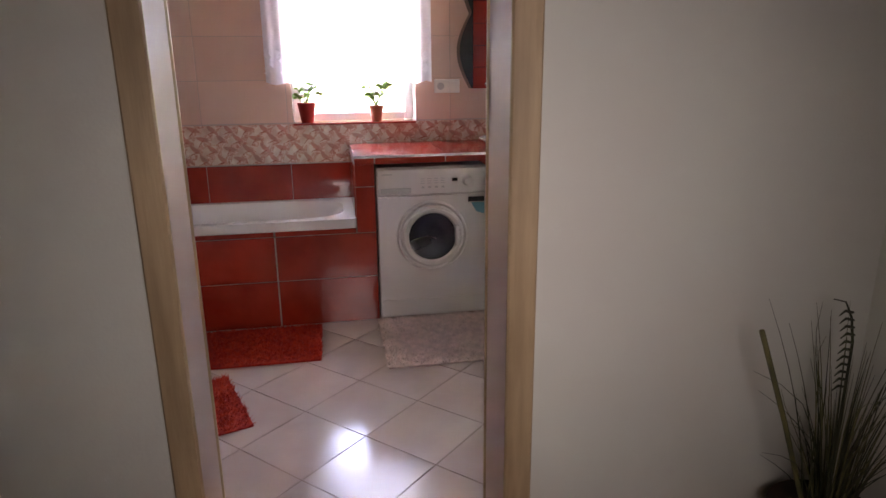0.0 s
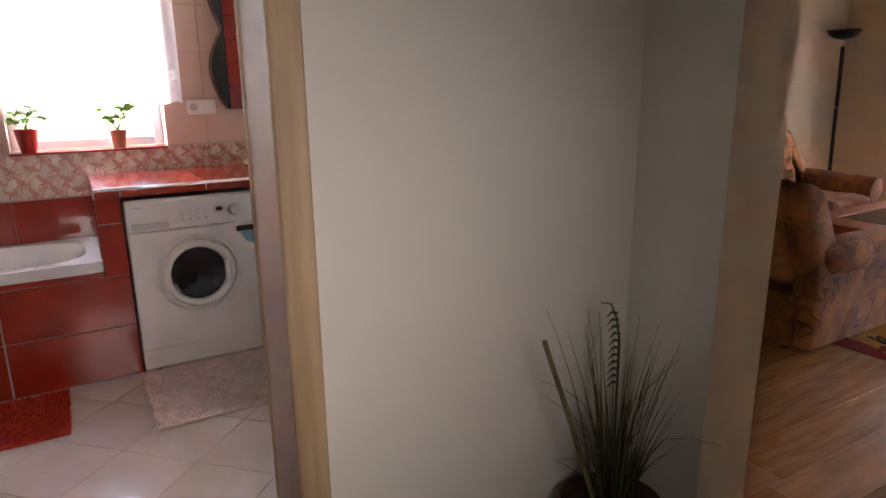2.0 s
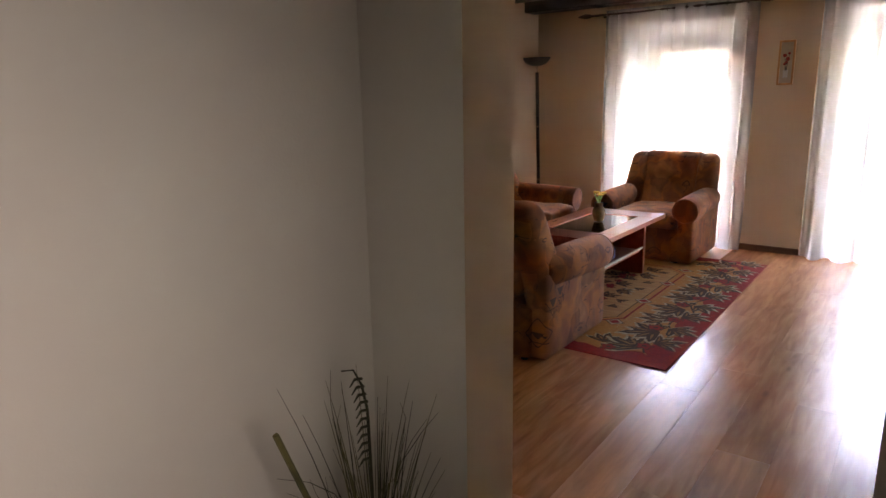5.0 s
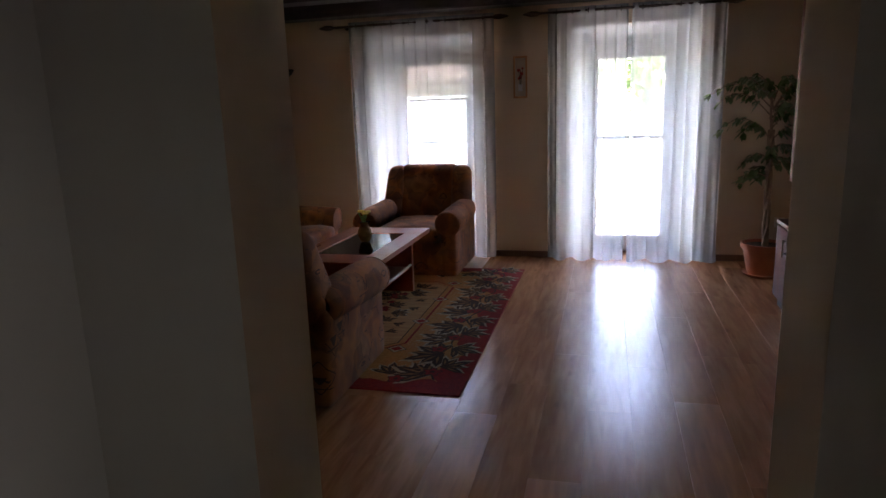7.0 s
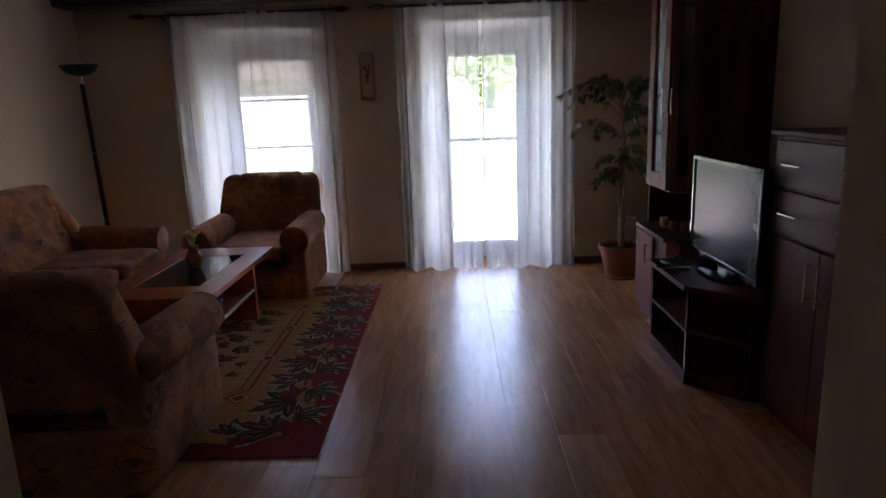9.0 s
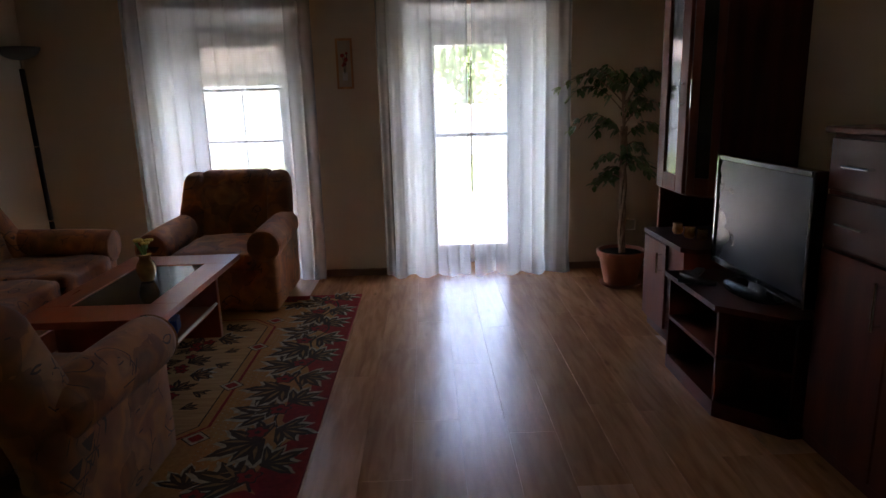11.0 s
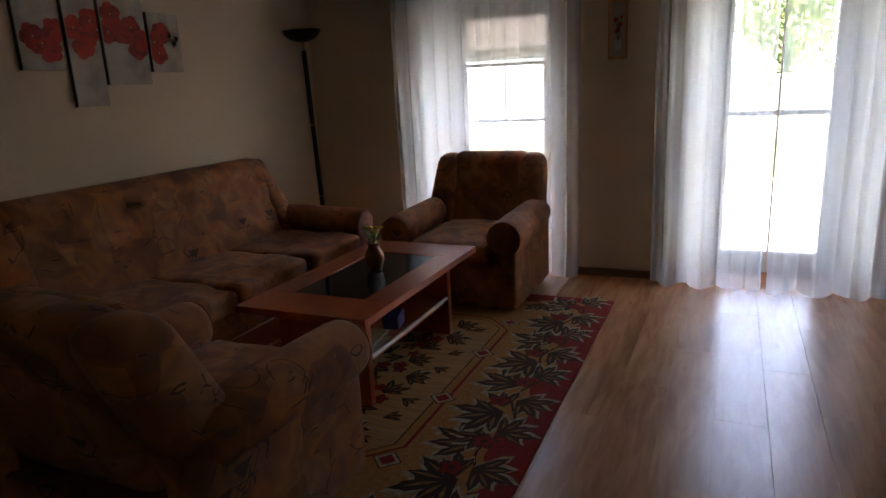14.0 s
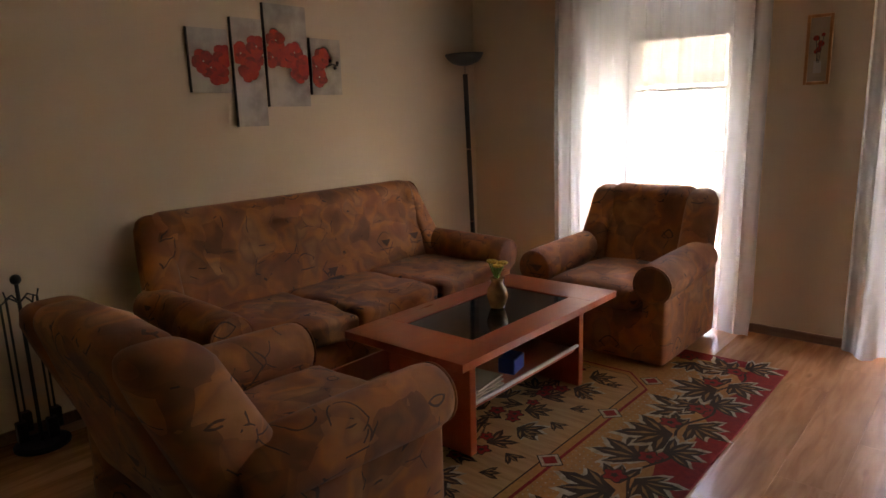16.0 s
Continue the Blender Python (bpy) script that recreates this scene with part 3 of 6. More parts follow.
# ---- door frame of the bathroom ----
door = tagged(thing("door_frame_bathroom", "light oak door frame of the open bathroom doorway", "door frame"), kind="structure")
for s, xa, xb in ((-1, DL - 0.062, DL + 0.004), (1, DR - 0.004, DR + 0.068)):
    bm = box(bmesh.new(), xa, xb, HY - 0.018, HY - 0.001, 0, DZ + 0.065, 0.005)
    part("casing", bm, "oak", door, "light oak casing board")
    bm = box(bmesh.new(), xa, xb, BY0 + 0.001, BY0 + 0.018, 0, DZ + 0.065, 0.005)
    part("casing", bm, "oak", door, "light oak casing board")
part("casing", box(bmesh.new(), DL + 0.005, DR - 0.005, HY - 0.018, HY - 0.001, DZ - 0.004, DZ + 0.065, 0.005), "oak", door, "light oak casing board")
part("lining", box(bmesh.new(), DL - 0.019, DL, HY, BY0, 0, DZ, 0.002), "lining", door, "smooth wooden lining")
part("lining", box(bmesh.new(), DR, DR + 0.019, HY, BY0, 0, DZ, 0.002), "lining", door, "smooth wooden lining")
part("lining", box(bmesh.new(), DL, DR, HY, BY0, DZ, DZ + 0.019, 0.002), "lining", door, "smooth wooden lining")
structure("threshold", B(DL, DR, HY, BY0, -0.003, 0.004), "oak", "wooden threshold strip")


# ---- windows ----
def tall_window(name, y0, y1, gl, label, door_like):
    """White frame round glass panes in a tall opening."""
    e = tagged(thing(name, label, "window", WX + 0.05, 0, 0), kind="structure")
    g0, g1, gb, gt = gl
    bm = bmesh.new()
    box(bm, -0.05, 0.03, y0, y0 + 0.055, 0.0, 1.95, 0.004)
    box(bm, -0.05, 0.03, y1 - 0.055, y1, 0.0, 1.95, 0.004)
    box(bm, -0.05, 0.03, y0 + 0.055, y1 - 0.055, 1.895, 1.95, 0.004)
    box(bm, -0.05, 0.03, y0 + 0.055, y1 - 0.055, 0.0, 0.05, 0.004)
    part("window_frame", bm, "pvc", e, "white outer frame")
    bm = bmesh.new()
    a, b = y0 + 0.056, y1 - 0.056
    box(bm, -0.07, 0.01, a, g0, 0.051, 1.894, 0.005)
    box(bm, -0.07, 0.01, g1, b, 0.051, 1.894, 0.005)
    box(bm, -0.07, 0.01, g0, g1, gt, 1.894, 0.005)
    box(bm, -0.07, 0.01, g0, g1, 0.051, gb, 0.005)
    part("sash", bm, "pvc", e, "white sash")
    part("pane", B(-0.035, -0.028, g0, g1, gb, gt), "pane", e, "clear glass pane")
    bar = "pvc"
    mid = (g0 + g1) / 2
    w = 0.017 if door_like else 0.010
    part("glazing_bar", B(-0.045, -0.036, g0, g1, 1.055, 1.055 + 2 * w), bar, e, "slim cross bar")
    part("glazing_bar", B(-0.055, -0.046, mid - 0.006, mid + 0.006, gb, gt), bar, e, "slim upright bar")
    part("handle", box(box(bmesh.new(), -0.085, -0.07, g1 + 0.02, g1 + 0.045, 1.0, 1.07, 0.003), -0.11, -0.095, g1 + 0.025, g1 + 0.04, 0.93, 1.05, 0.003), "pvc", e, "white window handle")
    for o in e.children:
        if o.name.startswith("pane"):
            o.visible_shadow = False
    return e


tall_window("window_1", W1[2], W1[3], (2.272, 2.86, 0.15, 1.80), "tall white-framed window behind sheer curtains", False)
tall_window("window_2", W2[2], W2[3], (0.447, 1.02, 0.155, 1.775), "white-framed glazed garden door behind sheer curtains", True)

e = tagged(thing("window_3", "small white-framed bathroom window behind a lace curtain", "window", 0, BY1 + 0.13, 0), kind="structure")
bm = bmesh.new()
for a in ((SL, SL + 0.05, SB, ST), (SR - 0.05, SR, SB, ST), (SL + 0.05, SR - 0.05, SB, SB + 0.05), (SL + 0.05, SR - 0.05, ST - 0.05, ST)):
    box(bm, a[0], a[1], 0, 0.06, a[2], a[3], 0.004)
part("window_frame", bm, "pvc", e, "white window frame")
pn = part("pane", B(SL + 0.05, SR - 0.05, 0.03, 0.036, SB + 0.05, ST - 0.05), "pane", e, "clear glass pane")
pn.visible_shadow = False
structure("window_sill_bathroom", B(SL, SR, BY1 - 0.02, BY1 + 0.13, SB - 0.011, SB, bevel=0.003), "redtile", "red tiled window sill")

# Unseen door, added as a backing for the hall fill lamp; its panel is opaque.
e = tagged(thing("added_hall_door", "unseen white hall door added behind the hall fill lamp", "door", 0.50, HY0, 0), kind="structure")
bm = bmesh.new()
for a in ((-0.42, -0.33, 0, 2.0), (0.33, 0.42, 0, 2.0), (-0.33, 0.33, 0, 0.65), (-0.33, 0.33, 1.66, 2.0)):
    box(bm, a[0], a[1], 0.002, 0.04, a[2], a[3], 0.003)
part("leaf", bm, "pvc", e, "white door leaf")
part("frosted_pane", B(-0.33, 0.33, 0.01, 0.02, 0.65, 1.66), "enamel", e, "opaque white panel behind the fill lamp")

# half-raised blind on the first window
bl = thing("venetian_blind", "half-raised cream venetian blind on a white window", "blind", WX - 0.03, 0, 0)
part("headrail", B(-0.03, 0.0, 2.262, 2.87, 1.805, 1.84, bevel=0.004), "blind", bl, "cream headrail")
for i in range(16):
    z = 1.79 - i * 0.019
    bm = bmesh.new()
    v = [bm.verts.new(p) for p in ((-0.024, 2.266, z), (-0.010, 2.266, z + 0.0174), (-0.010, 2.866, z + 0.0174), (-0.024, 2.866, z),
                                    (-0.024, 2.266, z - 0.0012), (-0.010, 2.266, z + 0.0164), (-0.010, 2.866, z + 0.0164), (-0.024, 2.866, z - 0.0012))]
    for f in ((0, 1, 2, 3), (7, 6, 5, 4), (0, 4, 5, 1), (1, 5, 6, 2), (2, 6, 7, 3), (3, 7, 4, 0)):
        bm.faces.new([v[k] for k in f])
    part("slat", bm, "blind", bl)
part("bottom_rail", B(-0.026, -0.004, 2.264, 2.868, 1.462, 1.486, bevel=0.003), "blind", bl, "cream bottom rail")
for yy in (2.40, 2.73):
    part("cord", tube(bmesh.new(), [(-0.027, yy, 1.81), (-0.027, yy, 1.48)], 0.0015, 5), "blind", bl, "lift cord")


# ---- curtains ----
def curtain_cloth(y0, y1, z0, z1, x, folds, amp, seed, tail=0.0, lean=0.0):
    """Hanging cloth in uneven folds, gathered closer at its two edges, with doubled hems."""
    bm, rnd = bmesh.new(), random.Random(seed)
    nz = 24
    waves = [(folds * 2 * math.pi, rnd.uniform(0, 6)), (folds * 3.7 * math.pi, rnd.uniform(0, 6)), (folds * 0.83 * math.pi, rnd.uniform(0, 6))]
    ny = int(folds * 14)
    rows = []
    for j in range(nz + 1):
        v = j / nz
        z = z1 + (z0 - z1) * v
        row = []
        for i in range(ny + 1):
            u = i / ny
            side = (2 * u - 1) ** 4
            a = amp * (0.35 + 0.65 * math.sin(math.pi * (0.13 + 0.8 * u) * 2.3 + seed) ** 2) * (0.8 + 0.35 * v) + 0.005 * side
            w = math.sin(waves[0][0] * u + waves[0][1] + 0.35 * v * math.sin(7 * u + seed))
            w2 = math.sin(waves[1][0] * u + waves[1][1] + 0.5 * v) * (0.30 + 0.5 * side)
            w3 = math.sin(waves[2][0] * u + waves[2][1])
            y = y0 + (y1 - y0) * (u + 0.010 * math.sin(waves[0][0] * u + waves[0][1] + 1.2)) + lean * v
            xx = x + a * (w + w2 + 0.5 * w3) + 0.006 * math.sin(6 * v + 9 * u)
            zz = z + (0.016 * math.sin(waves[2][0] * 1.1 * u + seed) * tail if j == nz else 0)
            row.append(bm.verts.new((xx - tail * (0.035 + 0.03 * math.sin(waves[2][0] * 0.9 * u + seed)) * max(0, v - 0.91) / 0.09, y, max(zz, 0.004))))
        rows.append(row)
    for a, b in zip(rows, rows[1:]):
        for i in range(ny):
            bm.faces.new((a[i], a[i + 1], b[i + 1], b[i]))
    hem = bmesh.new()
    for j in range(nz):
        for i in range(ny):
            if j == nz - 1 or i < 2 or i >= ny - 2 or j == 0:
                hem.faces.new([hem.verts.new(q.co + Vector((-0.003, 0, 0))) for q in (rows[j][i], rows[j][i + 1], rows[j + 1][i + 1], rows[j + 1][i])])
    bmesh.ops.remove_doubles(hem, verts=hem.verts, dist=0.0002)
    return bm, hem


def rod(name, y0, y1, z, label):
    e = thing(name, label, "curtain rod", 6.67, 0, z)
    part("pole", tube(bmesh.new(), [(0, y0, 0), (0, y1, 0)], 0.011, 12), "beam", e, "dark wooden pole", True)
    for y, s in ((y0, -1), (y1, 1)):
        mx = Matrix.Translation((0, y, 0)) @ Matrix.Rotation(radians(-90 * s), 4, "X")
        part("finial", lathe(bmesh.new(), [(0, 0.010), (0.01, 0.019), (0.035, 0.022), (0.07, 0.024), (0.10, 0.016), (0.125, 0.010), (0.14, 0.003)], mx, 14), "beam", e, "turned dark finial", True)
    for y in (y0 + 0.10, y1 - 0.10):
        bm = tube(bmesh.new(), [(0, y, 0), (0.05, y, 0.0), (0.099, y, 0.0)], 0.007, 8)
        lathe(bm, [(0, 0.022), (0.006, 0.022)], Matrix.Translation((0.093, y, 0)) @ Matrix.Rotation(radians(90), 4, "Y"), 12)
        part("bracket", bm, "beam", e, "dark wall bracket", True)
    return e


RZ = 2.15
rod("curtain_rod", 1.92, 3.42, RZ, "dark wooden curtain rod with turned finials above the window")
rod("curtain_rod", 0.02, 1.52, RZ, "dark wooden curtain rod with turned finials above the garden door")


def curtain(y0, y1, folds, amp, seed, label, rings, lean=0.0):
    e = thing("sheer_curtain", label, "curtain", group="sheer curtains at the garden side")
    cloth, hem = curtain_cloth(y0, y1, 0.008, RZ + 0.035, 6.67, folds, amp, seed, 1.0, lean)
    part("cloth", cloth, "sheer", e, "white translucent voile", True)
    part("hem", hem, "sheer", e, "doubled stitched hem", True)
    for i in range(rings):
        y = y0 + (y1 - y0) * (i + 0.5) / rings
        mx = Matrix.Translation((6.67, y, RZ)) @ Matrix.Rotation(radians(90), 4, "X") @ Matrix.Rotation(radians(0), 4, "Z")
        bm = bmesh.new()
        pts = [(6.67 + 0.019 * math.cos(2 * math.pi * k / 12), y, RZ + 0.019 * math.sin(2 * math.pi * k / 12)) for k in range(13)]
        tube(bm, pts, 0.004, 6)
        part("eyelet", bm, "blackmatt", e, "dark metal eyelet")
    return e


curtain(1.925, 3.275, 13, 0.0085, 1.3, "white sheer eyelet curtain hanging to the floor before the window", 8)
curtain(0.005, 0.745, 8, 0.009, 2.1, "white sheer eyelet curtain gathered before the garden door", 5)
curtain(0.775, 1.440, 8, 0.009, 4.4, "white sheer eyelet curtain gathered before the garden door", 5)

# ---- seats ----
def seat(name, width, cushions, label, x, y, rz, group="", tall=0.0):
    """An upholstered seat that faces +x, with rolled arms; width over the arms."""
    e = thing(name, label, "sofa" if cushions > 1 else "armchair", x, y, 0, rz, group)
    w = width / 2
    ins = w - 0.17
    part("base", soft(bmesh.new(), (0.02, 0, 0.165), (0.40, w - 0.10, 0.145), 0.03, 6), "velour", e, "", True)
    if cushions > 1:
        part("drawer", B(0.421, 0.434, -ins + 0.05, ins - 0.05, 0.03, 0.16, bevel=0.003), "cherry", e, "reddish wooden drawer front")
        for k in (-0.5, 0.5):
            part("knob", sphere(bmesh.new(), (0.45, k * ins, 0.095), 0.016, 8), "cherry", e, "round drawer knob", True)
    cw = 2 * ins / cushions
    for i in range(cushions):
        cy = -ins + cw * (i + 0.5)
        rn = random.Random(i + int(width * 10))
        ph = rn.uniform(0, 6)

        def puff(p, u, ph=ph):
            q = p.copy()
            q.z += (0.022 if cushions == 1 else 0.012) * (1 - u[0] ** 2) * (1 - u[1] ** 2) * (1 if u[2] > 0 else 0)
            if cushions > 1 and u[0] > 0.6:
                q.z += 0.014 * math.sin(13 * p.y + ph) - 0.02 * (u[0] - 0.6)
                q.x += 0.018 * math.sin(17 * p.y + ph) + 0.015
            q.z += 0.004 * math.sin(21 * p.x + 17 * p.y + ph)
            return q
        part("seat_cushion", soft(bmesh.new(), (0.10, cy, 0.365), (0.36, cw / 2 - 0.001, 0.062), 0.045 if cushions == 1 else 0.028, 12 if cushions == 1 else 18, puff), "velour", e, "", True)
    # back, leaning away, with tufts
    bw = ins + 0.01
    tufts = [(ty, tz) for tz in (0.62, 0.78) for ty in np.linspace(-bw + 0.12, bw - 0.12, 3 if cushions == 1 else 10)]

    def lean(p, u):
        q = p.copy()
        z = q.z + 0.61
        q.x -= (z - 0.35) * 0.28 + (0.045 if cushions == 1 else 0.0)
        if u[0] > 0:
            d = sum(math.exp(-((p.y - ty) ** 2 + (z - tz) ** 2) / 0.0022) for ty, tz in tufts)
            q.x -= 0.032 * min(1, d)
            q.x += 0.012 * math.cos(math.pi * u[1] * 0.9) + 0.008 * math.sin(17 * p.y + 2 * math.sin(9 * z)) * math.sin(14 * z) + 0.005 * math.sin(38 * z + 3 * math.sin(11 * p.y))
        if cushions > 1:
            q.x = max(q.x, -0.16)
        return q
    part("backrest", soft(bmesh.new(), (-0.22, 0, 0.61 + tall / 2), (0.095, bw, 0.275 + tall / 2), 0.07, 22 if cushions == 1 else 44, lean), "velour", e, "", True)
    for s in (-1, 1):
        def wing(p, u, s=s):
            q = p.copy()
            z = q.z + 0.56
            if u[0] > 0:
                q.x += -0.005 - 0.53 * (z - 0.48)
            else:
                q.x -= (z - 0.35) * 0.30 + (0.05 if cushions == 1 else -0.02) - max(0, 0.78 - z) * 0.1
            q.y -= s * max(0, z - 0.45) * (0.05 if cushions == 1 else 0.14)
            q.x = max(q.x, -0.18 if cushions > 1 else -1)
            return q
        part("wing", soft(bmesh.new(), (-0.20, s * (w - 0.115), 0.55 + tall / 2), (0.105, 0.085, 0.325 + tall / 2), 0.07, 10, wing), "velour", e, "", True)
        part("arm_panel", soft(bmesh.new(), (0.04, s * (w - 0.085), 0.255), (0.385, 0.068, 0.235), 0.03, 8), "velour", e, "", True)

        def droop(p, u):
            q = p.copy()
            q.z += 0.02 * -u[0]
            q.z *= 1.0
            return q
        mx = Matrix.Translation((-0.30, s * (w - 0.085), 0.495)) @ Matrix.Rotation(radians(92.5), 4, "Y")
        prof = [(0, 0.07), (0.05, 0.098), (0.3, 0.104), (0.55, 0.108), (0.70, 0.108), (0.735, 0.102), (0.748, 0.092)]
        part("arm_roll", lathe(bmesh.new(), prof, mx, 24), "velour", e, "", True)
        ring = [mx @ Vector((0.100 * math.cos(a), 0.100 * math.sin(a), 0.744)) for a in np.linspace(0, 2 * math.pi, 25)]
        part("piping", tube(bmesh.new(), ring, 0.005, 6), "velour", e, "", True)
    for sx in (-0.32, 0.36):
        for sy in (-w + 0.16, w - 0.16):
            part("foot", lathe(bmesh.new(), [(0, 0.02), (0.025, 0.025)], Matrix.Translation((sx, sy, 0)), 10), "blackmatt", e, "short dark foot")
    return e


seat("sofa", 2.14, 3, "long brown patterned velour sofa with rolled arms against the cream wall", 5.03, 3.66, -90, "", 0.04)
seat("armchair", 0.88, 1, "brown patterned velour armchair with its back to the doorway", 3.72, 2.565, 0, "armchairs round the coffee table")
seat("armchair", 0.88, 1, "brown patterned velour armchair in front of the curtained window", 6.26, 2.53, 180, "armchairs round the coffee table")

# ---- coffee table ----
ct = thing("coffee_table", "reddish wooden coffee table with a smoked glass inset", "coffee table", 4.985, 2.58, 0)
TX, TY, TZ = 0.605, 0.32, 0.475
gx, gy0, gy1 = 0.375, -0.185, 0.185
for a in ((-TX, -gx, -TY, TY), (gx, TX, -TY, TY), (-gx, gx, -TY, gy0), (-gx, gx, gy1, TY)):
    part("top_board", box(bmesh.new(), *a, TZ - 0.032, TZ, 0.0012), "cherry", ct, "polished reddish wooden board")
part("glass_inset", B(-gx + 0.001, gx - 0.001, gy0 + 0.001, gy1 - 0.001, TZ - 0.014, TZ - 0.005), "darkglass", ct, "smoked glass plate")
for s in (-1, 1):
    part("leg", soft(bmesh.new(), (s * 0.43, 0, 0.222), (0.022, 0.225, 0.22), 0.008, 4), "cherry", ct, "broad panel leg")
part("shelf", B(-0.408, 0.408, -0.20, 0.20, 0.19, 0.21, bevel=0.003), "cherry", ct, "lower shelf")
part("rail", tube(bmesh.new(), [(-0.408, -0.215, 0.225), (0.408, -0.215, 0.225)], 0.009, 8), "plastic_grey", ct, "pale grey edge rail", True)

vase = thing("vase", "small glazed vase with yellow flowers on the coffee table", "vase", 5.03, 2.58, TZ + 0.001)
vase.scale = (1.25, 1.25, 1.15)
part("body", lathe(bmesh.new(), [(0, 0.026), (0.012, 0.030), (0.05, 0.040), (0.075, 0.036), (0.10, 0.022), (0.115, 0.024), (0.12, 0.028)], n=20), "brass", vase, "brown glazed body", True)
rn = random.Random(5)
bm = bmesh.new()
for i in range(16):
    a, r = rn.uniform(0, 6.28), rn.uniform(0.005, 0.035)
    tube(bm, [(0, 0, 0.10), (0.5 * r * math.cos(a), 0.5 * r * math.sin(a), 0.14), (r * math.cos(a), r * math.sin(a), rn.uniform(0.15, 0.19))], 0.0025, 5)
part("stems", bm, "begonia", vase, "green stems")
for i in range(5):
    a, r = i * 1.3, 0.022
    bm = bmesh.new()
    for k in range(7):
        b = k * 0.9
        sphere(bm, (r * math.cos(a) + 0.011 * math.cos(b), r * math.sin(a) + 0.011 * math.sin(b), 0.175 + 0.008 * (i % 3)), 0.009, 6, 0.7)
    part("flower", bm, "yellow", vase, "yellow flower")
for i in range(4):
    mag = thing("magazine", "thin magazine lying on the shelf of the table", "magazine", 4.70 + 0.012 * i, 2.48 + 0.01 * i, 0.2105 + 0.009 * i, 4 * i - 5, "magazines on the table shelf")
    part("page_block", B(-0.10, 0.10, -0.10, 0.13, 0, 0.008, bevel=0.001), "paper", mag)
bb = thing("box", "small blue box on the shelf of the table", "box", 4.98, 2.47, 0.2105, 12)
part("carton", B(-0.06, 0.06, -0.04, 0.04, 0, 0.07, bevel=0.004), "bluebox", bb)

# ---- rug ----
RX0, RX1, RY0, RY1 = 3.65, 6.215, 1.60, 3.24
rug = thing("rug", "red and beige woven rug with a floral border", "rug")
part("ground_weave", B(RX0, RX1, RY0, RY1, 0.0005, 0.009, bevel=0.003), "rug_red", rug, "red woven ground")
rn = random.Random(11)
fx0, fx1, fy0, fy1 = RX0 + 0.14, RX1 - 0.12, RY0 + 0.15, RY1 - 0.15


def flat(bm, pts, z=0.0105, m=0):
    f = bm.faces.new([bm.verts.new((x, y, z)) for x, y in pts])
    f.material_index = m
    if f.calc_area() and f.normal.z < 0:
        f.normal_flip()


bm = bmesh.new()
wob = []
N = 120
for i in range(N):                      # field with a scalloped edge
    t = i / N * 4
    k, s = int(t), t - int(t)
    d = 0.045 * math.sin(s * (27 if k % 2 == 0 else 14)) + 0.02 * math.sin(s * 61)
    wob.append([(fx0 + (fx1 - fx0) * s, fy0 + d), (fx1 + 0.6 * d, fy0 + (fy1 - fy0) * s), (fx1 - (fx1 - fx0) * s, fy1 + d), (fx0 + 0.6 * d, fy1 - (fy1 - fy0) * s)][k])
prism(bm, wob, 0.009, 0.0105)
part("field", bm, "rug_beige", rug, "beige field")
cy0, cy1, cx0, cx1, ch = 2.07, 2.83, 4.14, 5.72, 0.16


def octagon(g):
    return [(cx0 + ch, cy0 + g), (cx1 - ch, cy0 + g), (cx1 - g, cy0 + ch), (cx1 - g, cy1 - ch), (cx1 - ch, cy1 - g), (cx0 + ch, cy1 - g), (cx0 + g, cy1 - ch), (cx0 + g, cy0 + ch)]


for g, z, mm, nm in ((0, 0.0118, "rug_red", "line"), (0.014, 0.0126, "rug_beige", "band"), (0.05, 0.0134, "rug_dark", "line"), (0.056, 0.0142, "rug_pale", "centre")):
    part(nm, prism(bmesh.new(), octagon(g), z - 0.001, z), mm, rug, "woven " + nm)


bmd, bmg, bmc, bmr, bmv = bmesh.new(), bmesh.new(), bmesh.new(), bmesh.new(), bmesh.new()


def palm_leaf(x, y, a, s, k_max, grow=1.0):
    """The outline of a hand-shaped leaf with toothed, pointed lobes."""
    pts = [(x - 0.16 * s * math.cos(a), y - 0.16 * s * math.sin(a))]
    for k in range(-k_max, k_max + 1):
        b = a + k * 0.58
        r = s * (1 - 0.075 * abs(k)) * (1 + 0.10 * math.sin(5 * x + 3 * k))
        for db, rr in ((-0.25, 0.56), (-0.19, 0.74), (-0.11, 0.80), (0.0, 1.0), (0.11, 0.80), (0.19, 0.74)):
            q = r * rr * (1 if rr > 0.5 else 1.0) + (grow - 1) * s
            pts.append((x + q * math.cos(b + db), y + q * math.sin(b + db)))
    return pts


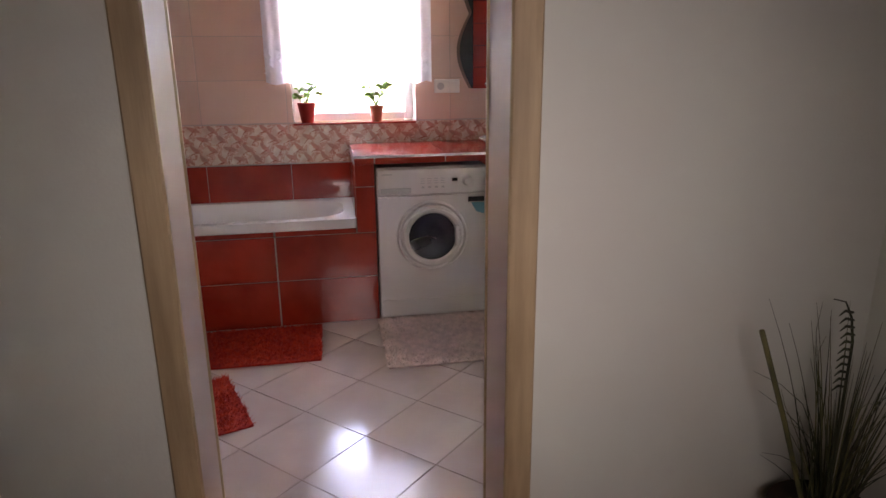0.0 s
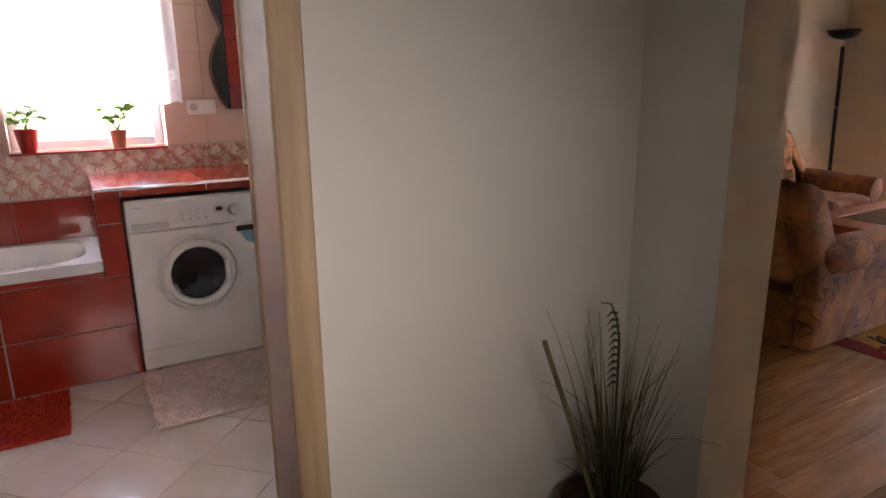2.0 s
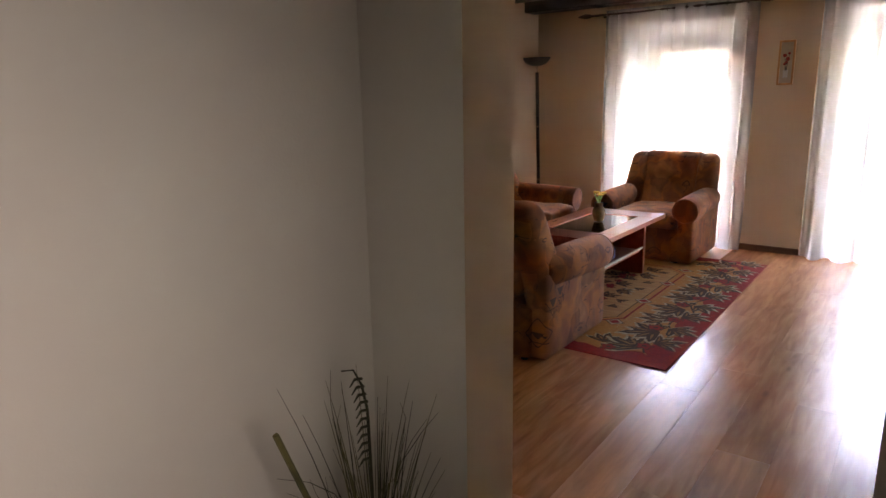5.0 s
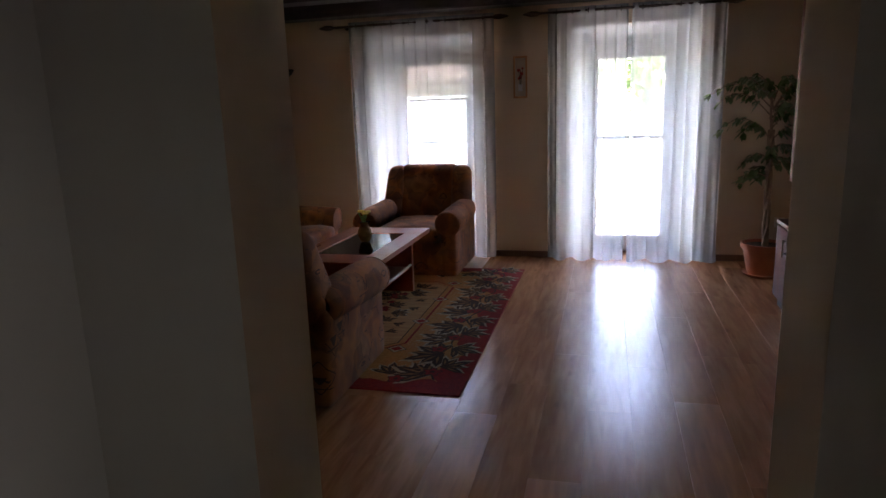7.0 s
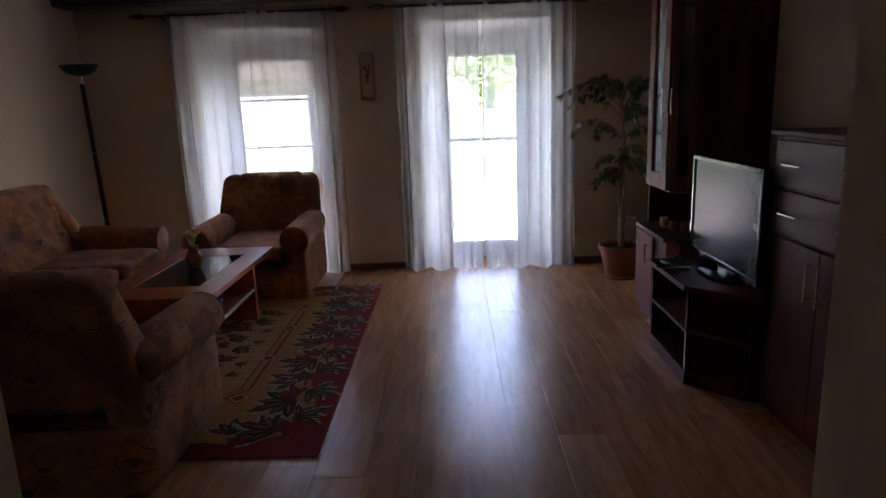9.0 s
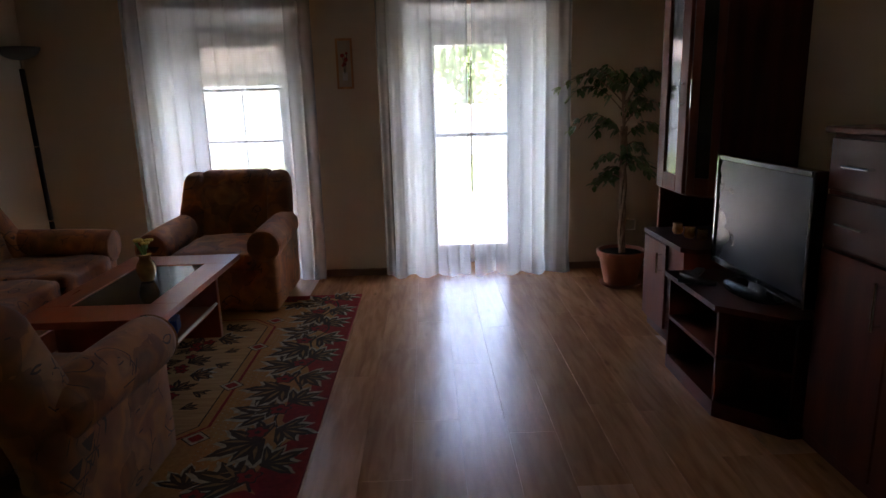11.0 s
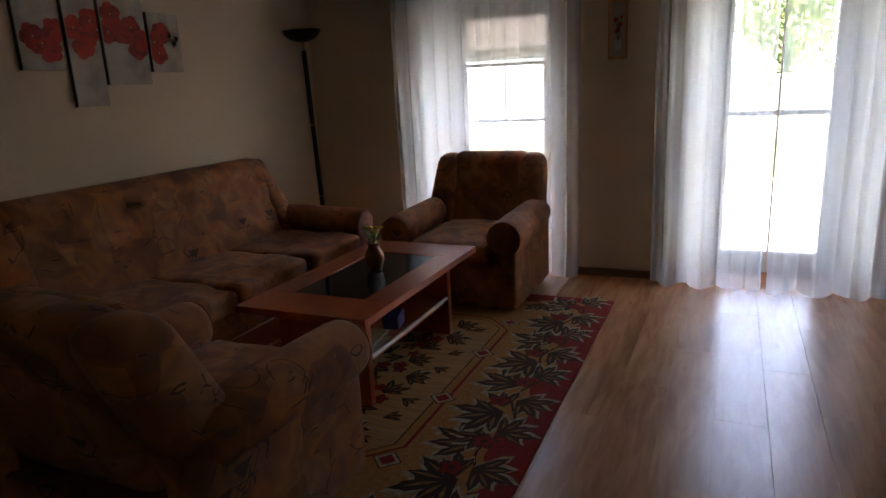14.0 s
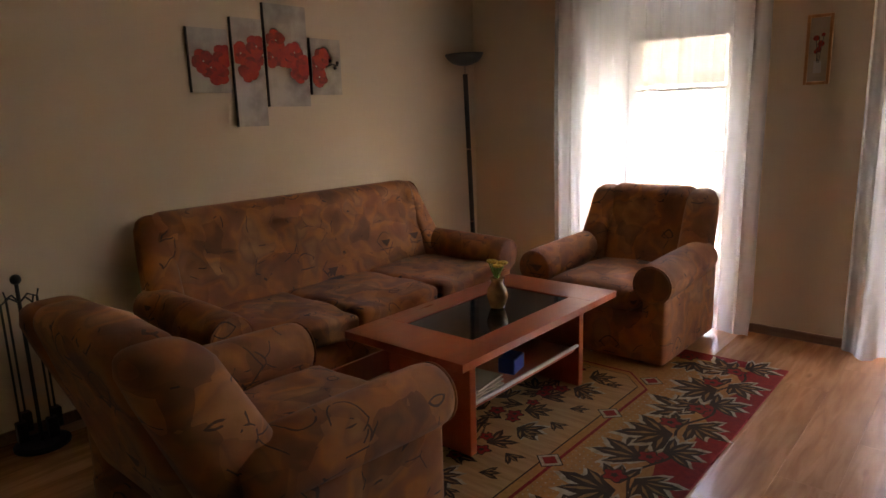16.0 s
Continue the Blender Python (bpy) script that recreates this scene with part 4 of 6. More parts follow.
def cluster(x, y, a, s, bloom=True, k_max=2, rim=True):
    """A hand-shaped leaf with a pale rim and olive veins, and a blossom at its foot."""
    z = 0.0146 + 0.0002 * (int(x * 100) % 4)
    ox, oy = 0.075 * s * math.cos(a + 1.3), 0.035 * s * math.sin(a + 1.3)
    if rim:
        flat(bmc, palm_leaf(x + ox, y + oy, a, s, k_max, 1.10), z)
    flat(bmd, palm_leaf(x, y, a, s, k_max), z + 0.00006)
    for k in range(-k_max, k_max + 1):
        b = a + k * 0.58
        r0, r1, w = 0.16 * s, s * (0.84 - 0.06 * abs(k)), 0.15
        flat(bmg, [(x + r0 * math.cos(b), y + r0 * math.sin(b)), (x + 0.55 * r1 * math.cos(b - w), y + 0.55 * r1 * math.sin(b - w)),
                   (x + r1 * math.cos(b), y + r1 * math.sin(b)), (x + 0.5 * r1 * math.cos(b + w * 0.5), y + 0.5 * r1 * math.sin(b + w * 0.5))], z + 0.00012)
    if bloom:
        cx, cy = x - 0.62 * s * math.cos(a + 0.5), y - 0.62 * s * math.sin(a + 0.5)
        for m_, r, z in ((bmd, 0.31, 0.0158), (bmr, 0.26, 0.0160), (bmd, 0.09, 0.0162)):
            flat(m_, [(cx + s * r * (1 + 0.22 * math.cos(5 * t)) * math.cos(t), cy + s * r * (1 + 0.22 * math.cos(5 * t)) * math.sin(t)) for t in np.linspace(0, 2 * math.pi, 31)[:-1]], z)


def vine(pts, w=0.006):
    for (ax, ay), (bx, by) in zip(pts, pts[1:]):
        d = math.hypot(bx - ax, by - ay) or 1
        nx, ny = -(by - ay) / d * w, (bx - ax) / d * w
        flat(bmv, [(ax - nx, ay - ny), (bx - nx, by - ny), (bx + nx, by + ny), (ax + nx, ay + ny)], 0.0142)


n = 9
for i in range(n):
    x = RX0 + 0.22 + (RX1 - RX0 - 0.44) * i / (n - 1)
    for yy, sg in ((RY0 + 0.20, 1), (RY1 - 0.20, -1)):
        turn = 0.55 if i % 2 else -0.35
        cluster(x + rn.uniform(-0.02, 0.02), yy + 0.03 * sg, sg * math.pi / 2 + turn, 0.20, False)
        cluster(x + 0.11, yy - 0.04 * sg, sg * math.pi / 2 + turn + (2.3 if i % 2 else -2.2), 0.15, True, 2)
        cluster(x + 0.07, yy + 0.02 * sg, sg * math.pi / 2 - turn * 2.2, 0.13, False, 1)
for yy, sg in ((RY0 + 0.17, 1), (RY1 - 0.17, -1)):
    vine([(RX0 + 0.15 + 0.03 * k, yy + 0.035 * math.sin(k * 0.42) * sg) for k in range(76)])
for i in range(4):
    y = RY0 + 0.42 + 0.27 * i
    for xx, sg in ((RX0 + 0.2, 0), (RX1 - 0.2, math.pi)):
        cluster(xx, y, sg + rn.uniform(-0.5, 0.5), 0.14, True)
for i in range(8):
    cluster(4.34 + 0.17 * i, 2.38 + 0.05 * math.sin(i * 1.7), -1.4 + 0.5 * (i % 3), 0.12, i % 2 == 0, 2, i % 3 == 0)
    cluster(4.40 + 0.17 * i, 2.56 + 0.05 * math.sin(i * 2.3), 1.4 - 0.4 * (i % 3), 0.12, i % 2 == 1, 2, i % 3 == 1)
    cluster(4.30 + 0.17 * i, 2.27 + 0.03 * math.cos(i * 2.1), -1.9 + 0.9 * (i % 2), 0.08, False, 1, False)
    cluster(4.37 + 0.17 * i, 2.47, 0.5 * i, 0.10, True, 1, False)
vine([(4.25 + 0.05 * k, 2.47 + 0.05 * math.sin(k * 0.6)) for k in range(29)])
for nm, bmx, mm in (("leaves", bmd, "rug_dark"), ("leaf_inlay", bmg, "rug_green"), ("leaf_rim", bmc, "rug_cream"), ("vine", bmv, "rug_dark"), ("blossoms", bmr, "rug_red")):
    tagged(part(nm, bmx, mm, rug, "woven " + nm), kind="stuff")
bm = bmesh.new()
for i in range(62):
    for j in range(8):
        x, y = cx0 - 0.22 + i * 0.032 + (j % 2) * 0.016, 1.87 + j * 0.026
        flat(bm, [(x, y), (x + 0.006, y), (x + 0.006, y + 0.006), (x, y + 0.006)], 0.0112)
tagged(part("dots", bm, "rug_cream", rug, "woven cream dots"), kind="stuff")
for x in (4.19, 4.70, 5.21, 5.66):
    for s, z, mm in ((0.062, 0.0172, "rug_dark"), (0.055, 0.0176, "rug_cream"), (0.036, 0.0180, "rug_red")):
        bm = bmesh.new()
        flat(bm, [(x - s, 2.095), (x, 2.095 - s), (x + s, 2.095), (x, 2.095 + s)], z)
        part("diamond", bm, mm, rug)

# ---- paintings ----
PY = Y1 - 0.022
for i, (xa, xb, za, zb, fl) in enumerate(((4.405, 4.632, 1.505, 1.825, 3), (4.655, 4.845, 1.325, 1.893, 4), (4.862, 5.148, 1.43, 1.985, 5), (5.166, 5.395, 1.497, 1.82, 2))):
    e = thing("canvas_panel", "grey canvas panel with a part of red orchid blossoms", "painting", (xa + xb) / 2 + 0.02, PY, (za + zb) / 2, 0, "four-part painting above the sofa")
    hw, hh = (xb - xa) / 2, (zb - za) / 2
    part("canvas", B(-hw + 0.004, hw, -0.001, 0.020, -hh, hh), "canvas", e, "grey textured canvas")
    part("edge", B(-hw, -hw + 0.0035, -0.001, 0.020, -hh, hh), "canvas_edge", e, "black painted edge")
    cx, cz = (xa + xb) / 2, (za + zb) / 2
    blooms = [(4.52, 1.63), (4.60, 1.69), (4.48, 1.66), (4.56, 1.60), (4.70, 1.71), (4.78, 1.68), (4.80, 1.75), (4.74, 1.62), (4.93, 1.79), (4.99, 1.70), (5.05, 1.73), (5.08, 1.62), (4.90, 1.70), (5.12, 1.66), (5.20, 1.66), (5.25, 1.71), (5.22, 1.60)]
    rb = random.Random(3)
    for k, (bx, bz) in enumerate(blooms):
        rr = 0.060
        for q in range(5):
            a = q * 1.257 + k
            px, pz = bx + 0.5 * rr * math.cos(a), bz + 0.5 * rr * math.sin(a)
            outl = [(px + rr * 0.62 * math.cos(t) * (1 + 0.12 * math.sin(3 * t + k)), pz + rr * 0.55 * math.sin(t)) for t in np.linspace(0, 2 * math.pi, 14)[:-1]]
            outl = [(min(max(u, xa + 0.006), xb - 0.001), min(max(v, za + 0.002), zb - 0.002)) for u, v in outl]
            if max(u for u, v in outl) - min(u for u, v in outl) < 0.02:
                continue
            bm = bmesh.new()
            yy = -0.0018 - 0.00012 * ((k * 5 + q) % 40)
            fv = [bm.verts.new((u - cx, yy, v - cz)) for u, v in outl]
            bm.faces.new(fv)
            part("petal", bm, "poppy" if (q + k) % 3 else "poppy_dark", e)
        if xa + 0.02 < bx < xb - 0.02 and k % 2 == 0:
            bm = bmesh.new()
            bm.faces.new([bm.verts.new((bx - cx + 0.005 * math.cos(t), -0.0072, bz - cz + 0.005 * math.sin(t))) for t in np.linspace(0, 2 * math.pi, 9)[:-1]])
            part("petal", bm, "canvas", e, "pale blossom centre")
            for dx in (-0.022, 0.020):
                bm = bmesh.new()
                bm.faces.new([bm.verts.new((bx - cx + dx + u, -0.0070, bz - cz - 0.008 + v)) for u, v in ((-0.012, -0.004), (0.010, -0.014), (0.014, 0.004), (-0.004, 0.010))])
                part("petal", bm, "poppy_dark", e)
    if i == 3:
        bm = bmesh.new()
        tube(bm, [(5.27 - cx, -0.004, 1.66 - cz), (5.32 - cx, -0.004, 1.675 - cz), (5.37 - cx, -0.004, 1.67 - cz)], 0.004, 5)
        for q in ((5.31, 1.695), (5.345, 1.655), (5.365, 1.685)):
            sphere(bm, (q[0] - cx, -0.004, q[1] - cz), 0.011, 6, 1, 0)
        part("twig", bm, "canvas_edge", e, "dark painted twig with buds")

pf = thing("framed_picture", "narrow wooden-framed picture of a flower in a vase", "picture", 6.755, 1.695, 1.635)
bm = bmesh.new()
for a in ((-0.062, -0.046, -0.182, 0.182), (0.046, 0.062, -0.182, 0.182), (-0.046, 0.046, -0.182, -0.165), (-0.046, 0.046, 0.165, 0.182)):
    box(bm, -0.012, 0.012, a[0], a[1], a[2], a[3], 0.003)
part("frame", bm, "frame_wood", pf, "light brown wooden frame")
part("backing", B(0.0, 0.008, -0.046, 0.046, -0.165, 0.165), "paper", pf, "cream picture ground")
bm = bmesh.new()
for u in (-0.012, 0.0, 0.01):
    tube(bm, [(-0.002, u * 0.4, -0.07), (-0.002, u, 0.02), (-0.002, u * 1.8, 0.07)], 0.002, 4)
part("stem", bm, "canvas_edge", pf, "painted stems")
bm = bmesh.new()
for u, v, r in ((-0.01, 0.03, 0.017), (0.015, 0.06, 0.015), (0.0, 0.0, 0.015), (-0.018, 0.075, 0.010), (0.012, -0.01, 0.011)):
    bm.faces.new([bm.verts.new((-0.0025, u + r * math.cos(t), v + r * math.sin(t))) for t in np.linspace(0, 2 * math.pi, 11)[:-1]])
part("blossom", bm, "poppy_dark", pf, "painted dark red blossoms")
part("painted_vase", B(-0.003, -0.0005, -0.018, 0.018, -0.12, -0.06), "plastic_grey", pf, "painted grey vase")

# ---- floor lamp ----
fl = thing("floor_lamp", "black uplighter floor lamp with a bowl shade in the corner", "floor lamp", 6.555, 3.865, 0)
fl.matrix_basis = pose(6.505, 3.868, 0, -1.1, -1.1, 0)
part("base", lathe(bmesh.new(), [(0, 0.13), (0.012, 0.13), (0.022, 0.11), (0.03, 0.02)], n=28), "blackmatt", fl, "round black base", True)
part("pole", lathe(bmesh.new(), [(0.03, 0.0175), (1.64, 0.0175)], n=14), "blackmatt", fl, "black tubular pole", True)
for z in (0.56, 1.10):
    part("joint", lathe(bmesh.new(), [(z, 0.0188), (z + 0.008, 0.0188)], n=14), "chrome", fl, "thin chrome joint ring", True)
part("neck", lathe(bmesh.new(), [(1.64, 0.006), (1.70, 0.006)], n=10), "chrome", fl, "chrome neck", True)
part("shade", lathe(bmesh.new(), [(1.70, 0.02), (1.705, 0.05), (1.72, 0.09), (1.745, 0.12), (1.775, 0.138), (1.783, 0.138), (1.782, 0.130), (1.75, 0.112), (1.725, 0.08), (1.712, 0.03)], n=32), "blackmatt", fl, "black bowl shade", True)

# ---- wall units on the right ----
WY = Y0 + 0.002


def handle(parent, x, y, z, along, ln, out=(0, 1)):
    """A bar handle with two posts."""
    bm = bmesh.new()
    ox, oy = out[0] * 0.028, out[1] * 0.028
    d = Vector((ln / 2, 0, 0)) if along == "x" else Vector((0, 0, ln / 2))
    c = Vector((x, y, z))
    o = Vector((ox, oy, 0))
    tube(bm, [c - d * 1.25 + o, c + d * 1.25 + o], 0.0055, 8)
    for s in (-1, 1):
        tube(bm, [c + d * s, c + d * s + o], 0.005, 8)
    return part("handle", bm, "chrome", parent, "chrome bar handle", True)


cf, cx0_, cx1_ = -0.325, 3.22, 4.03
chest = thing("chest_of_drawers", "dark mahogany chest with two drawers above double doors", "cabinet")
bm = box(bmesh.new(), cx0_, cx1_, WY, cf - 0.02, 0.0, 1.20, 0.003)
part("body", bm, "mahog", chest, "dark wooden carcass")
part("top", B(cx0_ - 0.012, cx1_ + 0.012, WY, cf + 0.012, 1.202, 1.226, bevel=0.006), "mahogx", chest, "dark wooden top board")
mid = (cx0_ + cx1_) / 2
for za, zb in ((1.0, 1.19), (0.80, 0.99)):
    d = part("drawer", B(cx0_ + 0.02, cx1_ - 0.02, cf - 0.019, cf, za + 0.004, zb - 0.004, bevel=0.003), "mahogx", chest, "dark drawer front")
    for xx in (cx0_ + 0.2, cx1_ - 0.2):
        handle(d, xx, cf, (za + zb) / 2, "x", 0.11)
for xa, xb, hx in ((cx0_ + 0.02, mid - 0.003, mid - 0.04), (mid + 0.003, cx1_ - 0.02, mid + 0.04)):
    d = part("door", B(xa, xb, cf - 0.019, cf, 0.06, 0.79, bevel=0.003), "mahog", chest, "dark cabinet door")
    handle(d, hx, cf, 0.67, "z", 0.13)

# mantel clock on the chest
ck = thing("mantel_clock", "small dark wooden mantel clock standing on the chest", "clock", 3.49, -0.50, 1.2275)
part("base", B(-0.10, 0.10, -0.05, 0.07, 0.02, 0.04, bevel=0.004), "beam", ck, "dark moulded base")
for sx in (-0.08, 0.08):
    part("foot", B(sx - 0.012, sx + 0.012, 0.03, 0.06, 0, 0.02), "beam", ck, "small foot")
part("case", B(-0.075, 0.075, -0.045, 0.055, 0.04, 0.155, bevel=0.004), "beam", ck, "dark wooden case")
part("roof", prism(bmesh.new(), [(-0.095, -0.05), (0.095, -0.05), (0.095, 0.07), (-0.095, 0.07)], 0.155, 0.175), "beam", ck, "dark moulded top")
part("dial", lathe(bmesh.new(), [(0, 0.04), (0.004, 0.04)], Matrix.Translation((0, 0.0555, 0.098)) @ Matrix.Rotation(radians(-90), 4, "X"), 24), "brass", ck, "round brassy dial")

# television unit
tv = thing("tv_stand", "dark mahogany open-shelved television stand with a chamfered corner", "tv stand")
outl = [(4.034, WY), (4.80, WY), (4.80, -0.055), (4.24, -0.055), (4.034, -0.27)]
outi = [(4.034, WY), (4.79, WY), (4.79, -0.075), (4.248, -0.075), (4.034, -0.29)]
part("top", prism(bmesh.new(), outl, 0.475, 0.50), "mahogx", tv, "dark top board")
part("plinth", prism(bmesh.new(), outi, 0.0, 0.07), "mahogx", tv, "dark plinth")
part("shelf", prism(bmesh.new(), outi, 0.262, 0.278), "mahogx", tv, "dark middle shelf")
for nm, bmx in (("side", B(4.772, 4.79, WY, -0.075, 0.071, 0.261)), ("side", B(4.772, 4.79, WY, -0.075, 0.279, 0.474)),
                ("divider", B(4.245, 4.262, WY, -0.078, 0.071, 0.261)), ("divider", B(4.245, 4.262, WY, -0.078, 0.279, 0.474)),
                ("side", B(4.034, 4.05, WY, -0.29, 0.071, 0.261)), ("side", B(4.034, 4.05, WY, -0.29, 0.279, 0.474)),
                ("back", B(4.263, 4.771, WY, WY + 0.01, 0.071, 0.261)), ("back", B(4.263, 4.771, WY, WY + 0.01, 0.279, 0.474))):
    part(nm, bmx, "mahog", tv, "dark panel")

tele = thing("television", "black flat-screen television on an oval foot", "television", 4.408, -0.30, 0.501, 0)
bm = bmesh.new()
for a in ((-0.40, -0.377, 0.045, 0.565), (0.377, 0.40, 0.045, 0.565), (-0.377, 0.377, 0.045, 0.075), (-0.377, 0.377, 0.54, 0.565)):
    box(bm, a[0], a[1], -0.03, 0.02, a[2], a[3], 0.004)
box(bm, -0.34, 0.34, -0.075, -0.031, 0.10, 0.50, 0.01)
part("casing", bm, "black", tele, "glossy black casing")
part("screen", B(-0.377, 0.377, -0.02, 0.012, 0.075, 0.54), "screen", tele, "dark glossy screen")
part("foot", lathe(bmesh.new(), [(0, 0.17), (0.01, 0.17), (0.016, 0.15)], Matrix.Diagonal((1.15, 0.6, 1, 1)), 36), "black", tele, "glossy oval foot", True)
part("neck", B(-0.05, 0.05, -0.03, 0.0, 0.016, 0.06), "black", tele, "short neck")
for i, (x, y, r) in enumerate(((4.62, -0.12, 10), (4.70, -0.17, -35), (4.55, -0.11, 60))):
    rc = thing("remote_control", "black remote control lying on the stand", "remote control", x, y, 0.501, r, "remote controls on the stand")
    part("shell", soft(bmesh.new(), (0, 0, 0.011), (0.085, 0.022, 0.010), 0.008, 4), "blackmatt", rc, "", True)

# display cabinet
dc = thing("display_cabinet", "tall dark mahogany cabinet with narrow glass doors over an open niche", "cabinet")
plan = [(4.915, WY), (5.45, WY), (5.45, -0.24), (5.045, -0.24), (4.915, -0.345)]
part("body", prism(bmesh.new(), plan, 0.83, 2.16), "mahog", dc, "dark upper body")
low = [(4.84, WY), (5.45, WY), (5.45, -0.185), (4.90, -0.185), (4.84, -0.24)]
part("base_cabinet", prism(bmesh.new(), low, 0.06, 0.565), "pinkwood", dc, "lower cabinet body")
part("plinth", prism(bmesh.new(), [(x, y if y == WY else y - 0.02) for x, y in low], 0.0, 0.059), "mahogx", dc, "dark plinth")
part("worktop", prism(bmesh.new(), [(x - 0.0, y if y == WY else y + 0.02) for x, y in low], 0.566, 0.59), "mahogx", dc, "dark niche board")
part("niche_back", B(4.915, 5.45, WY, WY + 0.012, 0.591, 0.829), "mahog", dc, "dark back panel")
part("niche_side", B(5.432, 5.45, WY + 0.013, -0.24, 0.591, 0.829), "mahog", dc, "dark side panel")
part("niche_side", B(4.915, 4.931, WY + 0.013, -0.42, 0.591, 0.829), "mahog", dc, "dark side panel")
d = part("door", B(5.10, 5.44, -0.183, -0.167, 0.08, 0.555, bevel=0.003), "pinkwood", dc, "lower door")
handle(d, 5.15, -0.167, 0.45, "z", 0.09)


def glass_door(p, q, label):
    """A framed glass door standing on the plan edge from p to q."""
    p, q = Vector((*p, 0)), Vector((*q, 0))
    ln, ang = (q - p).length, math.atan2(q.y - p.y, q.x - p.x)
    at = Matrix.Translation(p) @ Matrix.Rotation(ang, 4, "Z")
    bm = bmesh.new()
    fw = ln * 0.27
    for a in ((0.004, fw, 0.84, 2.15), (ln - fw, ln - 0.004, 0.84, 2.15), (fw, ln - fw, 0.84, 0.93), (fw, ln - fw, 2.06, 2.15)):
        box(bm, a[0], a[1], -0.022, -0.003, a[2], a[3], 0.003)
    d = part("door", bm, "pinkwood", dc, label, at=at)
    part("glass", B(fw, ln - fw, -0.012, -0.006, 0.93, 2.06), "darkglass", d, "dark glass strip")
    return d, at, ln


d1, at1, l1 = glass_door((5.045, -0.24), (4.915, -0.345), "narrow framed glass door")
d2, at2, l2 = glass_door((5.44, -0.24), (5.055, -0.24), "framed glass door")
for d, l, u in ((d1, l1, 0.02), (d2, l2, l2 - 0.03)):
    bm = tube(bmesh.new(), [(u, -0.05, 1.28), (u, -0.05, 1.42)], 0.0055, 8)
    for z in (1.30, 1.40):
        tube(bm, [(u, -0.022, z), (u, -0.05, z)], 0.005, 8)
    part("handle", bm, "chrome", d, "chrome bar handle", True)
for x, y in ((5.12, -0.30), (5.24, -0.28), (5.05, -0.34)):
    cup = thing("cup", "small dark pottery cup in the cabinet niche", "cup", x, y, 0.591, 0, "cups in the niche")
    part("body", lathe(bmesh.new(), [(0, 0.022), (0.02, 0.030), (0.045, 0.026), (0.06, 0.028)], n=14), "brass", cup, "", True)

# ---- potted ficus ----
fp = thing("ficus_tree", "potted weeping fig with a braided trunk in a terracotta pot", "potted plant", 6.27, -0.285, 0)
part("saucer", lathe(bmesh.new(), [(0, 0.13), (0.02, 0.15), (0.024, 0.15), (0.02, 0.13)], n=28), "terracotta", fp, "terracotta saucer", True)
part("pot", lathe(bmesh.new(), [(0.02, 0.115), (0.22, 0.158), (0.222, 0.172), (0.262, 0.176), (0.264, 0.160), (0.24, 0.155)], n=32), "terracotta", fp, "terracotta pot", True)
part("soil", lathe(bmesh.new(), [(0.225, 0.15), (0.242, 0.15)], n=24), "soil", fp, "dark soil")
rn = random.Random(8)
bm = bmesh.new()
for k in range(3):
    pts = [(0.016 * math.cos(9 * h + k * 2.09) + 0.04 * h, 0.016 * math.sin(9 * h + k * 2.09), 0.24 + h) for h in np.linspace(0, 0.90, 30)]
    tube(bm, pts, 0.012, 7)
part("trunk", bm, "bark", fp, "three braided stems", True)
bml, bmb = bmesh.new(), bmesh.new()


def ficus_leaf(p, d, s):
    d = d.normalized()
    side = d.cross(Vector((0, 0, 1)))
    side = side.normalized() if side.length > 1e-3 else Vector((1, 0, 0))
    up = side.cross(d)
    c = []
    for u, w in ((0, 0.0), (0.25, 0.22), (0.55, 0.26), (0.85, 0.1), (1, 0)):
        c.append((p + d * s * u - up * s * 0.15 * u * u, side * s * w))
    l = [bml.verts.new(a + b) for a, b in c[1:-1]]
    r = [bml.verts.new(a - b) for a, b in c[1:-1]]
    m = [bml.verts.new(a - up * 0.06 * s) for a, b in c[1:-1]]
    a, z = bml.verts.new(c[0][0]), bml.verts.new(c[-1][0])
    bml.faces.new((a, m[0], l[0])), bml.faces.new((a, r[0], m[0]))
    for i in range(2):
        bml.faces.new((m[i], m[i + 1], l[i + 1], l[i])), bml.faces.new((r[i], r[i + 1], m[i + 1], m[i]))
    bml.faces.new((m[2], z, l[2])), bml.faces.new((r[2], z, m[2]))


def bough(a, z, ln, rise, droop, leaves=5):
    """A thin branch that arches out from the stem and hangs at its end, with pointed leaves along it."""
    pts = []
    for k in range(8):
        u = k / 7
        r = ln * u
        pts.append(Vector((0.04 + r * math.cos(a), r * math.sin(a), z + rise * math.sin(u * 1.9) - droop * u ** 2.4)))
    tube(bmb, pts, [0.0055 * (1 - 0.75 * k / 7) for k in range(8)], 5)
    for k in range(2, 8):
        for q in range(leaves):
            p = pts[k] + Vector((rn.uniform(-1, 1), rn.uniform(-1, 1), rn.uniform(-1, 0.6))) * 0.022
            b = a + rn.uniform(-1.5, 1.5)
            ficus_leaf(p, Vector((math.cos(b), math.sin(b), rn.uniform(-1.5, -0.1))), rn.uniform(0.05, 0.078))


